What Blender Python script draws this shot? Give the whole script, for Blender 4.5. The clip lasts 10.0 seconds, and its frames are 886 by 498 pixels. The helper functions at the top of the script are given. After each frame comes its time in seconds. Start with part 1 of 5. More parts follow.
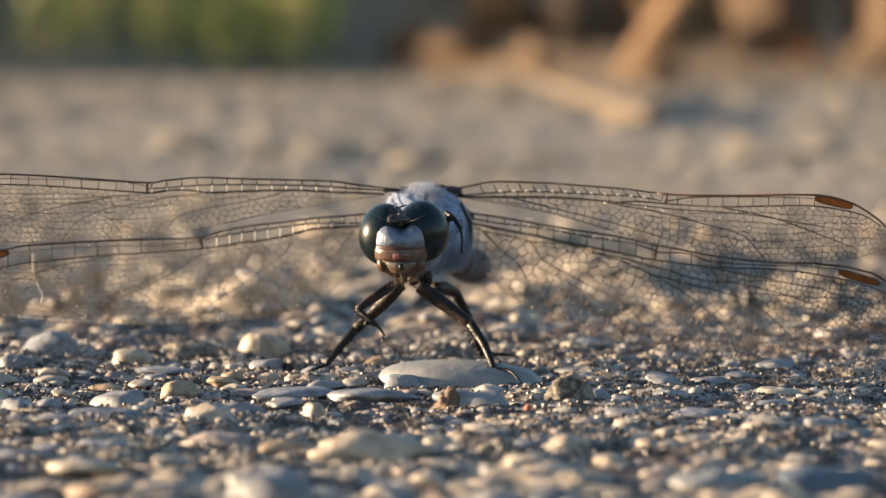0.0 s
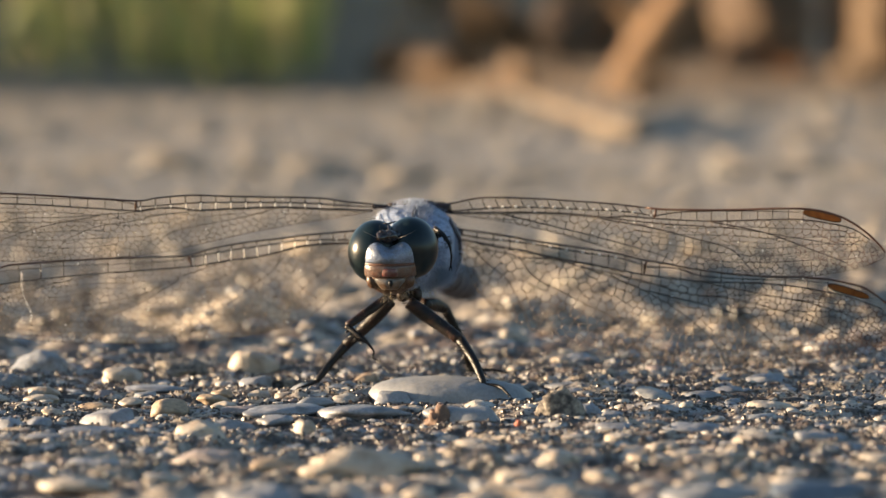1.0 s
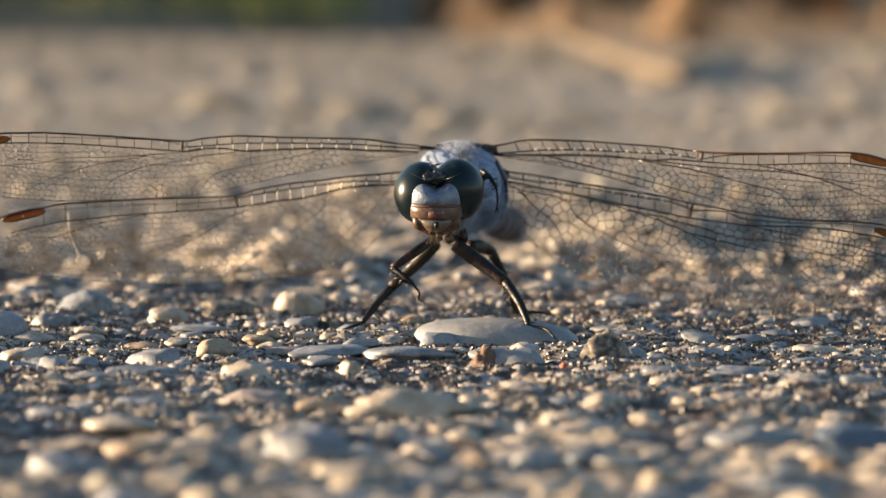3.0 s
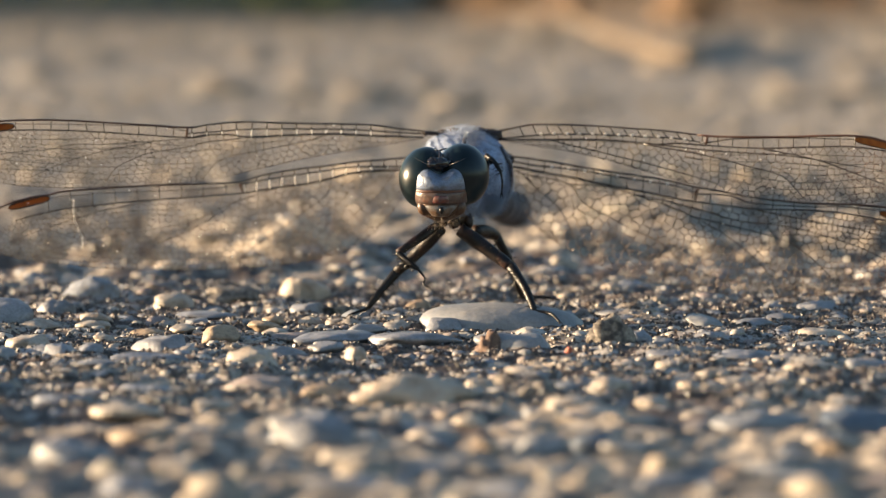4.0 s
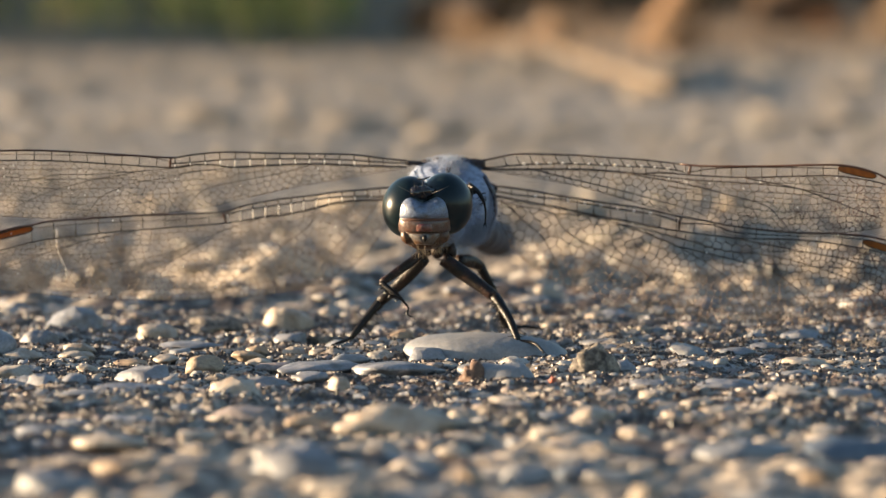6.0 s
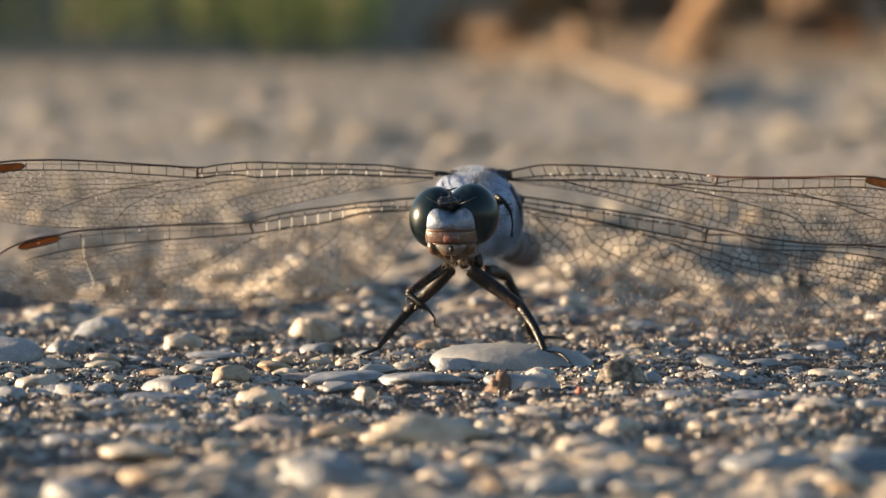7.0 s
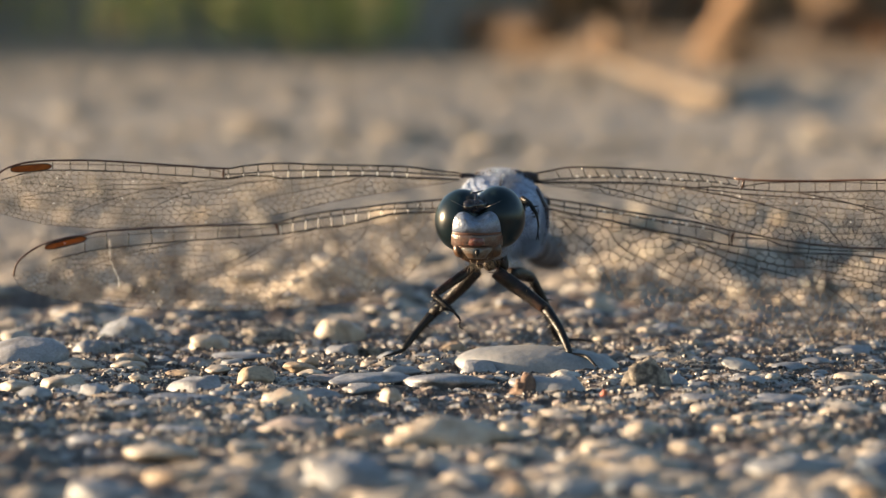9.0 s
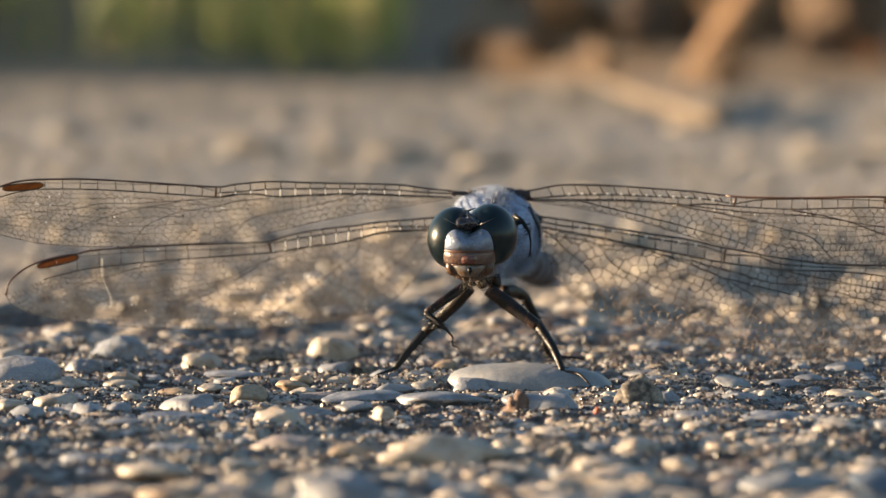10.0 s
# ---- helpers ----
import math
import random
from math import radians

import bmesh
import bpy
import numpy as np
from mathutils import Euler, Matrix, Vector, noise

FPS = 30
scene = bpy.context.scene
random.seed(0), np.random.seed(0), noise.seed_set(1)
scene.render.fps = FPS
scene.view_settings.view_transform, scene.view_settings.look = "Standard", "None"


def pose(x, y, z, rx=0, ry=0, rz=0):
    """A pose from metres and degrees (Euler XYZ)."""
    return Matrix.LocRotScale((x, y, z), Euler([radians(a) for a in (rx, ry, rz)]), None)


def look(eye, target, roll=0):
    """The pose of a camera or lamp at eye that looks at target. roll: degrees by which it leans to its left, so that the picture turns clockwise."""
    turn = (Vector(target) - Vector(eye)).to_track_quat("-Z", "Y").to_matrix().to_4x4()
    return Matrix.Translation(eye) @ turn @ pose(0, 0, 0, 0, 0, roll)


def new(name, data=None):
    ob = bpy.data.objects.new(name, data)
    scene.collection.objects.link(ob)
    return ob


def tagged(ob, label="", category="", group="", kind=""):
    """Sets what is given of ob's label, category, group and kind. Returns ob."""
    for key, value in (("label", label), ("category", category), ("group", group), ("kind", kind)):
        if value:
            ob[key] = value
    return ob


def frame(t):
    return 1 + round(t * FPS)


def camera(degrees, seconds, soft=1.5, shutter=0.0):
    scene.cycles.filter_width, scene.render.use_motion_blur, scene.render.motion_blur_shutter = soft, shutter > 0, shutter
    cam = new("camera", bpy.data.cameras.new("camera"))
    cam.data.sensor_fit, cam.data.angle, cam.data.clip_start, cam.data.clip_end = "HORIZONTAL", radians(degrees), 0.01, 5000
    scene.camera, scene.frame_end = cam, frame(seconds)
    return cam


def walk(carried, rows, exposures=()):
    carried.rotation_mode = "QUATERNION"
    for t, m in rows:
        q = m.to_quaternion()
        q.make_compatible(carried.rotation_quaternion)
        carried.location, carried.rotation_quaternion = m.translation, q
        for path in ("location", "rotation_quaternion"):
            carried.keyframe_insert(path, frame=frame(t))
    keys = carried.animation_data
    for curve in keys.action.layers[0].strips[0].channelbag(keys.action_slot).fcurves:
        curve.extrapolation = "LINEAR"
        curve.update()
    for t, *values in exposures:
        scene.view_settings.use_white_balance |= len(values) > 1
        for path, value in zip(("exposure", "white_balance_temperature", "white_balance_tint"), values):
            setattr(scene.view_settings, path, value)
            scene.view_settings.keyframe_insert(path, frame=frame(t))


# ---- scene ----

import functools
from mathutils import geometry

MM = 0.001

# ---- camera: a long macro lens resting just above the asphalt ----
cam = camera(15.0, 10.0, 1.38)
cam.data.dof.use_dof = True
cam.data.dof.focus_distance = 0.2548
cam.data.dof.aperture_fstop = 47.0
ROWS = [
    (0.0, 0.00000, -0.27060, 0.02550, 0.000, -3.373, 0.000),
    (0.5, -0.00010, -0.27059, 0.02565, -0.114, -3.224, 0.120),
    (1.0, -0.00019, -0.27060, 0.02547, -0.246, -3.092, 0.366),
    (1.5, -0.00022, -0.27060, 0.02539, -0.242, -3.031, 0.387),
    (2.0, -0.00009, -0.27059, 0.02534, -0.125, -3.349, 0.258),
    (2.5, -0.00012, -0.27059, 0.02542, 0.253, -3.715, 0.061),
    (3.0, -0.00034, -0.27060, 0.02537, 0.525, -4.057, 0.078),
    (3.2, -0.00033, -0.27060, 0.02538, 0.569, -4.183, 0.137),
    (4.3, -0.00012, -0.27059, 0.02557, 0.621, -4.340, 0.415),
    (4.5, -0.00011, -0.27058, 0.02563, 0.613, -4.275, 0.432),
    (5.0, -0.00012, -0.27056, 0.02574, 0.478, -4.233, 0.380),
    (5.5, -0.00006, -0.27056, 0.02570, 0.279, -4.044, 0.424),
    (7.0, -0.00036, -0.27057, 0.02542, 0.761, -3.634, 0.321),
    (7.5, -0.00028, -0.27058, 0.02553, 1.009, -3.576, 0.141),
    (8.0, -0.00011, -0.27059, 0.02545, 1.178, -3.543, 0.121),
    (8.5, -0.00022, -0.27060, 0.02544, 1.232, -3.596, 0.149),
    (9.0, -0.00013, -0.27059, 0.02558, 1.265, -3.635, 0.098),
    (9.5, -0.00013, -0.27058, 0.02552, 1.205, -3.554, 0.001),
    (10.0, -0.00020, -0.27059, 0.02548, 1.113, -3.309, 0.230),
]
walk(cam, [(t, pose(x, y, z, 90 + pitch, roll, yaw)) for t, x, y, z, yaw, pitch, roll in ROWS])

# ---- light: low evening sun from the side, clear sky ----
SUN_AZIMUTH, SUN_ELEVATION = 279.0, 8.0
world = bpy.data.worlds.new("evening_sky")
scene.world = world
world.use_nodes = True
sky = world.node_tree.nodes.new("ShaderNodeTexSky")
sky.sky_type = "NISHITA"
sky.sun_disc = False
sky.ozone_density, sky.dust_density = 1.7, 1.0
sky.sun_elevation, sky.sun_rotation = radians(SUN_ELEVATION), radians(SUN_AZIMUTH)
backing = world.node_tree.nodes["Background"]
backing.inputs["Strength"].default_value = 0.115
world.node_tree.links.new(sky.outputs["Color"], backing.inputs["Color"])

sun_data = bpy.data.lights.new("sun", "SUN")
sun_data.energy, sun_data.angle, sun_data.color = 7.6, radians(0.6), (1.0, 0.75, 0.48)
sun = new("sun", sun_data)
az, el = radians(SUN_AZIMUTH), radians(SUN_ELEVATION)
sun.matrix_world = look((math.sin(az) * math.cos(el), math.cos(az) * math.cos(el), math.sin(el)), (0, 0, 0))
scene.view_settings.exposure = 1.46


# ---- materials ----
def material(name, colour, rough=0.6, metal=0.0, shine=0.5, spots=None, grain=0.0, grain_mm=0.3, bump=0.0, bump_mm=0.2,
             vary=None, coat=0.0, sheen=0.0, through_light=0.0):
    """A Principled material. spots: (colour, size in mm, share); vary: (source, palette), one colour of the palette a piece."""
    m = bpy.data.materials.new(name)
    m.use_nodes = True
    nt = m.node_tree
    nodes, links = nt.nodes, nt.links
    bsdf = nodes["Principled BSDF"]
    bsdf.inputs["Roughness"].default_value = rough
    bsdf.inputs["Metallic"].default_value = metal
    bsdf.inputs["Specular IOR Level"].default_value = shine
    bsdf.inputs["Coat Weight"].default_value = coat
    bsdf.inputs["Coat Roughness"].default_value = 0.13
    bsdf.inputs["Sheen Weight"].default_value = sheen
    co = nodes.new("ShaderNodeNewGeometry")
    place = co.outputs["Position"]
    colour_out = None
    rgb = nodes.new("ShaderNodeRGB")
    rgb.outputs[0].default_value = (*colour, 1)
    colour_out = rgb.outputs[0]
    if vary:
        source, palette = vary
        ramp = nodes.new("ShaderNodeValToRGB")
        ramp.color_ramp.interpolation = "CONSTANT"
        while len(ramp.color_ramp.elements) < len(palette):
            ramp.color_ramp.elements.new(0.5)
        for i, c in enumerate(palette):
            ramp.color_ramp.elements[i].position = i / len(palette)
            ramp.color_ramp.elements[i].color = (*c, 1)
        if source == "object":
            links.new(nodes.new("ShaderNodeObjectInfo").outputs["Random"], ramp.inputs[0])
        else:
            links.new(co.outputs["Random Per Island"], ramp.inputs[0])
        colour_out = ramp.outputs[0]
    if spots:
        c2, size, share = spots
        tex = nodes.new("ShaderNodeTexNoise")
        tex.inputs["Scale"].default_value = 1000.0 / size
        tex.inputs["Detail"].default_value = 5.0
        links.new(place, tex.inputs["Vector"])
        ramp = nodes.new("ShaderNodeValToRGB")
        ramp.color_ramp.elements[0].position = max(0.0, 0.62 - 0.5 * share)
        ramp.color_ramp.elements[1].position = min(1.0, 0.86 - 0.5 * share)
        links.new(tex.outputs["Fac"], ramp.inputs[0])
        mix = nodes.new("ShaderNodeMix")
        mix.data_type = "RGBA"
        links.new(ramp.outputs[0], mix.inputs["Factor"])
        links.new(colour_out, mix.inputs["A"])
        mix.inputs["B"].default_value = (*c2, 1)
        colour_out = mix.outputs["Result"]
    if grain:
        tex = nodes.new("ShaderNodeTexNoise")
        tex.inputs["Scale"].default_value = 1000.0 / grain_mm
        tex.inputs["Detail"].default_value = 4.0
        links.new(place, tex.inputs["Vector"])
        span = nodes.new("ShaderNodeMapRange")
        span.inputs["From Min"].default_value, span.inputs["From Max"].default_value = 0.3, 0.7
        span.inputs["To Min"].default_value, span.inputs["To Max"].default_value = 1 - grain, 1 + grain
        links.new(tex.outputs["Fac"], span.inputs["Value"])
        mul = nodes.new("ShaderNodeVectorMath")
        mul.operation = "SCALE"
        links.new(colour_out, mul.inputs[0])
        links.new(span.outputs[0], mul.inputs["Scale"])
        colour_out = mul.outputs[0]
    links.new(colour_out, bsdf.inputs["Base Color"])
    if bump:
        tex = nodes.new("ShaderNodeTexNoise")
        tex.inputs["Scale"].default_value = 1000.0 / bump_mm
        tex.inputs["Detail"].default_value = 6.0
        links.new(place, tex.inputs["Vector"])
        bm_node = nodes.new("ShaderNodeBump")
        bm_node.inputs["Strength"].default_value = bump
        bm_node.inputs["Distance"].default_value = 0.25 * bump_mm * MM
        links.new(tex.outputs["Fac"], bm_node.inputs["Height"])
        links.new(bm_node.outputs[0], bsdf.inputs["Normal"])
    if through_light:
        tl = nodes.new("ShaderNodeBsdfTranslucent")
        links.new(colour_out, tl.inputs["Color"])
        mixs = nodes.new("ShaderNodeMixShader")
        mixs.inputs[0].default_value = through_light
        links.new(bsdf.outputs[0], mixs.inputs[1])
        links.new(tl.outputs[0], mixs.inputs[2])
        links.new(mixs.outputs[0], nodes["Material Output"].inputs["Surface"])
    return m


def membrane_material():
    """Clear wing skin: mostly see-through, a thin gloss and a faint smoky film with dusty patches."""
    m = bpy.data.materials.new("wing_membrane")
    m.use_nodes = True
    nodes, links = m.node_tree.nodes, m.node_tree.links
    nodes.remove(nodes["Principled BSDF"])
    clear = nodes.new("ShaderNodeBsdfTransparent")
    clear.inputs["Color"].default_value = (0.95, 0.94, 0.92, 1)
    film = nodes.new("ShaderNodeBsdfTranslucent")
    film.inputs["Color"].default_value = (0.58, 0.51, 0.43, 1)
    dust = nodes.new("ShaderNodeBsdfDiffuse")
    dust.inputs["Color"].default_value = (0.55, 0.49, 0.42, 1)
    gloss = nodes.new("ShaderNodeBsdfGlossy")
    gloss.inputs["Roughness"].default_value = 0.22
    place = nodes.new("ShaderNodeNewGeometry")
    tex = nodes.new("ShaderNodeTexNoise")
    tex.inputs["Scale"].default_value = 420.0
    tex.inputs["Detail"].default_value = 4.0
    links.new(place.outputs["Position"], tex.inputs["Vector"])
    span = nodes.new("ShaderNodeMapRange")
    span.inputs["From Min"].default_value, span.inputs["From Max"].default_value = 0.35, 0.75
    span.inputs["To Min"].default_value, span.inputs["To Max"].default_value = 0.03, 0.13
    links.new(tex.outputs["Fac"], span.inputs["Value"])
    ripple = nodes.new("ShaderNodeTexNoise")
    ripple.inputs["Scale"].default_value = 900.0
    links.new(place.outputs["Position"], ripple.inputs["Vector"])
    bump = nodes.new("ShaderNodeBump")
    bump.inputs["Strength"].default_value, bump.inputs["Distance"].default_value = 0.6, 0.0003
    links.new(ripple.outputs["Fac"], bump.inputs["Height"])
    links.new(bump.outputs[0], gloss.inputs["Normal"])
    both = nodes.new("ShaderNodeMixShader")
    both.inputs[0].default_value = 0.5
    links.new(film.outputs[0], both.inputs[1])
    links.new(dust.outputs[0], both.inputs[2])
    one = nodes.new("ShaderNodeMixShader")
    links.new(span.outputs[0], one.inputs[0])
    links.new(clear.outputs[0], one.inputs[1])
    links.new(both.outputs[0], one.inputs[2])
    two = nodes.new("ShaderNodeMixShader")
    two.inputs[0].default_value = 0.035
    links.new(one.outputs[0], two.inputs[1])
    links.new(gloss.outputs[0], two.inputs[2])
    links.new(two.outputs[0], nodes["Material Output"].inputs["Surface"])
    return m


STONE_TONES = [(0.30, 0.28, 0.255), (0.21, 0.22, 0.24), (0.35, 0.30, 0.245), (0.25, 0.235, 0.215), (0.17, 0.175, 0.19),
               (0.36, 0.325, 0.28), (0.28, 0.275, 0.28), (0.29, 0.235, 0.205), (0.21, 0.175, 0.17), (0.23, 0.24, 0.265), (0.38, 0.355, 0.325)]
GRIT_TONES = [(0.05, 0.034, 0.026), (0.02, 0.017, 0.016), (0.035, 0.027, 0.024), (0.13, 0.10, 0.078), (0.024, 0.02, 0.018),
              (0.055, 0.036, 0.028), (0.085, 0.068, 0.055), (0.016, 0.015, 0.015), (0.30, 0.27, 0.24), (0.04, 0.03, 0.027)]
M_ASPHALT = material("asphalt_matrix", (0.052, 0.043, 0.036), 0.8, spots=((0.335, 0.28, 0.222), 3.2, 0.52), grain=0.6, grain_mm=0.3,
                     bump=1.0, bump_mm=0.9)
M_FARASPHALT = material("darker_far_asphalt", (0.085, 0.068, 0.053), 0.9, spots=((0.20, 0.165, 0.13), 40.0, 0.45), grain=0.4, grain_mm=6.0, bump=0.8, bump_mm=6.0)
M_TAR = material("dark_tar", (0.032, 0.023, 0.019), 0.6, spots=((0.14, 0.10, 0.075), 0.6, 0.38), grain=0.6, grain_mm=0.2, bump=1.0, bump_mm=0.35)
M_BEDDED = material("flush_stone", (0.24, 0.235, 0.235), 0.6, spots=((0.30, 0.24, 0.175), 5.0, 0.5), grain=0.4, grain_mm=0.25, bump=0.9, bump_mm=0.4)
M_PEBBLE = material("worn_pebble", (0.35, 0.33, 0.3), 0.55, vary=("object", STONE_TONES), spots=((0.13, 0.115, 0.10), 1.1, 0.28),
                    grain=0.3, grain_mm=0.2, bump=0.8, bump_mm=0.5)
M_GRAVEL = material("mixed_gravel", (0.3, 0.3, 0.3), 0.6, vary=("island", STONE_TONES), spots=((0.13, 0.115, 0.10), 1.3, 0.25), grain=0.3, grain_mm=0.2, bump=0.8, bump_mm=0.5)
M_FARGRAVEL = material("dusty_gravel", (0.25, 0.22, 0.18), 0.75, vary=("island", [(0.24, 0.20, 0.155), (0.17, 0.155, 0.135), (0.28, 0.23, 0.175), (0.13, 0.12, 0.112)]), grain=0.25, grain_mm=1.5, bump=0.6, bump_mm=1.5)
M_GRIT = material("fine_grit", (0.3, 0.3, 0.3), 0.42, vary=("island", GRIT_TONES), grain=0.3, grain_mm=0.15)
M_CREAM = material("cream_pebble", (0.36, 0.31, 0.255), 0.55, spots=((0.25, 0.19, 0.14), 1.5, 0.34), grain=0.2, grain_mm=0.25, bump=0.6, bump_mm=0.5)
M_GREYSTONE = material("blue_grey_pebble", (0.215, 0.22, 0.24), 0.5, spots=((0.12, 0.115, 0.115), 1.8, 0.32), grain=0.2, grain_mm=0.2, bump=0.6, bump_mm=0.5)
M_PALE = material("pale_limestone", (0.195, 0.20, 0.212), 0.45, spots=((0.34, 0.33, 0.31), 3.0, 0.2), grain=0.12, grain_mm=0.25, bump=0.4, bump_mm=0.6)
M_TANSTONE = material("tan_pebble", (0.30, 0.225, 0.155), 0.6, spots=((0.17, 0.115, 0.075), 1.4, 0.3), grain=0.25, grain_mm=0.25, bump=0.7, bump_mm=0.5)
M_BROWNSTONE = material("brown_pebble", (0.13, 0.075, 0.05), 0.7, spots=((0.10, 0.06, 0.04), 0.6, 0.3), grain=0.3, grain_mm=0.2, bump=0.8, bump_mm=0.4)
M_ROUGHSTONE = material("pitted_stone", (0.25, 0.215, 0.175), 0.8, spots=((0.05, 0.043, 0.04), 0.6, 0.48), grain=0.35, grain_mm=0.2, bump=1.0, bump_mm=0.5)
M_REDCRUMB = material("red_crumb", (0.26, 0.085, 0.055), 0.7, grain=0.2)
M_DARKSTONE = material("dark_slate_pebble", (0.09, 0.11, 0.14), 0.5, grain=0.2, grain_mm=0.4, bump=0.3, bump_mm=0.5)

M_EYE = material("compound_eye", (0.004, 0.0095, 0.0125), 0.28, shine=0.2, spots=((0.010, 0.019, 0.023), 2.2, 0.22), coat=0.16, bump=0.12, bump_mm=0.06)
M_HEAD = material("head_capsule", (0.03, 0.022, 0.018), 0.5, grain=0.3)
M_FRONS = material("white_frons", (0.135, 0.168, 0.24), 0.34, spots=((0.085, 0.093, 0.108), 0.5, 0.36), grain=0.2, grain_mm=0.1, bump=1.0, bump_mm=0.22, coat=0.3)
M_CLYPEUS = material("pinkish_clypeus", (0.085, 0.056, 0.045), 0.35, spots=((0.085, 0.038, 0.024), 0.5, 0.4), grain=0.25, grain_mm=0.12, bump=0.9, bump_mm=0.2, coat=0.15)
M_NASUS = material("reddish_face_centre", (0.095, 0.026, 0.02), 0.3, spots=((0.13, 0.083, 0.067), 0.4, 0.36), grain=0.25, grain_mm=0.12, bump=0.9, bump_mm=0.2, coat=0.2)
M_SUTURE = material("brown_suture", (0.085, 0.035, 0.022), 0.5, grain=0.2)
M_LABRUM = material("pale_labrum", (0.13, 0.135, 0.132), 0.32, spots=((0.085, 0.045, 0.022), 0.8, 0.5), grain=0.2, grain_mm=0.12, bump=0.7, bump_mm=0.2, coat=0.25)
M_JAW = material("amber_jaw_rim", (0.062, 0.028, 0.012), 0.4, grain=0.35, grain_mm=0.15, bump=0.6, bump_mm=0.2)
M_BLACK = material("black_chitin", (0.006, 0.0045, 0.004), 0.42, shine=0.3, grain=0.4, grain_mm=0.2, bump=0.9, bump_mm=0.22)
M_OCELLUS = material("glossy_black_bump", (0.008, 0.005, 0.004), 0.14, shine=0.6, coat=0.5, bump=0.5, bump_mm=0.3)
M_ANTENNA = material("antenna_bristle", (0.12, 0.10, 0.085), 0.3)
M_FEMUR = material("reddish_black_femur", (0.009, 0.006, 0.005), 0.45, shine=0.3, spots=((0.05, 0.02, 0.013), 1.1, 0.28), grain=0.5, grain_mm=0.15, bump=1.0, bump_mm=0.25)
M_THORAX = material("pruinose_thorax", (0.20, 0.25, 0.36), 0.85, spots=((0.06, 0.07, 0.10), 0.9, 0.30), grain=0.4, grain_mm=0.2, bump=0.9, bump_mm=0.3, sheen=0.12)
M_RIDGE = material("dark_thorax_ridge", (0.035, 0.032, 0.04), 0.5, grain=0.3)
M_ABDOMEN = material("dusty_blue_abdomen", (0.05, 0.05, 0.066), 0.8, spots=((0.02, 0.018, 0.022), 3.0, 0.34), grain=0.2, grain_mm=0.4, bump=0.3, bump_mm=0.3)
M_HAIR = material("pale_hair", (0.34, 0.40, 0.52), 0.5, through_light=0.3)
M_TANHAIR = material("tan_hair", (0.24, 0.185, 0.125), 0.5, through_light=0.3)
M_VEIN = material("brown_black_vein", (0.026, 0.017, 0.012), 0.35, spots=((0.055, 0.028, 0.016), 3.0, 0.3))
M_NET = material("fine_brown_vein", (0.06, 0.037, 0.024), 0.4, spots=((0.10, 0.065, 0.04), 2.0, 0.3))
# left wings' net: same veins, backlight put into a paler colour
M_BACKLITNET = material("backlit_fine_vein", (0.085, 0.06, 0.043), 0.4, spots=((0.20, 0.15, 0.105), 2.0, 0.3), through_light=0.25)
M_RUSTVEIN = material("rust_brown_vein", (0.072, 0.030, 0.016), 0.35, grain=0.2)
# whitish colour for painted vein glints, and for the stray fibre
M_GLINTFIBRE = material("white_glint_fibre", (0.74, 0.71, 0.66), 0.3, through_light=0.35)
M_STIGMA = material("amber_wing_spot", (0.33, 0.115, 0.024), 0.35, spots=((0.20, 0.06, 0.014), 0.8, 0.3), through_light=0.38)
M_ROOT = material("dark_wing_root", (0.022, 0.011, 0.009), 0.7, grain=0.3, bump=0.5, bump_mm=0.2)
M_MEMBRANE = membrane_material()

M_DRYLEAF = material("dry_orange_leaf", (0.18, 0.11, 0.058), 0.7, spots=((0.13, 0.085, 0.052), 14.0, 0.38), grain=0.2, grain_mm=3.0, bump=0.4, bump_mm=3.0, through_light=0.5)
M_ORANGELEAF = material("orange_dry_leaf", (0.34, 0.20, 0.10), 0.65, spots=((0.22, 0.12, 0.06), 14.0, 0.3), grain=0.2, grain_mm=3.0, bump=0.4, bump_mm=3.0, through_light=0.4)
M_BROWNLEAF = material("dark_brown_leaf", (0.15, 0.095, 0.06), 0.75, spots=((0.30, 0.19, 0.10), 30.0, 0.22), grain=0.2, grain_mm=4.0, bump=0.4, bump_mm=4.0, through_light=0.45)
M_STRAW = material("straw_stem", (0.105, 0.072, 0.042), 0.7, grain=0.25, grain_mm=2.0, bump=0.3, bump_mm=1.5)
M_LITTER = material("leaf_litter", (0.22, 0.13, 0.07), 0.8, vary=("island", [(0.30, 0.19, 0.105), (0.19, 0.12, 0.07), (0.38, 0.24, 0.13), (0.14, 0.095, 0.06)]), grain=0.25, grain_mm=4.0, through_light=0.5)
M_GRASS = material("verge_grass", (0.09, 0.13, 0.03), 0.6, vary=("island", [(0.25, 0.29, 0.08), (0.40, 0.39, 0.13), (0.21, 0.23, 0.075), (0.46, 0.39, 0.18)]), grain=0.2, grain_mm=6.0, through_light=0.4)
M_DRYEARTH = material("golden_dry_litter", (0.21, 0.13, 0.063), 0.9, spots=((0.14, 0.088, 0.045), 45.0, 0.4), grain=0.3, grain_mm=8.0, bump=0.8, bump_mm=12.0)
M_SOIL = material("brown_verge_soil", (0.17, 0.135, 0.09), 0.9, spots=((0.13, 0.10, 0.07), 40.0, 0.3), grain=0.3, grain_mm=8.0, bump=0.8, bump_mm=12.0)


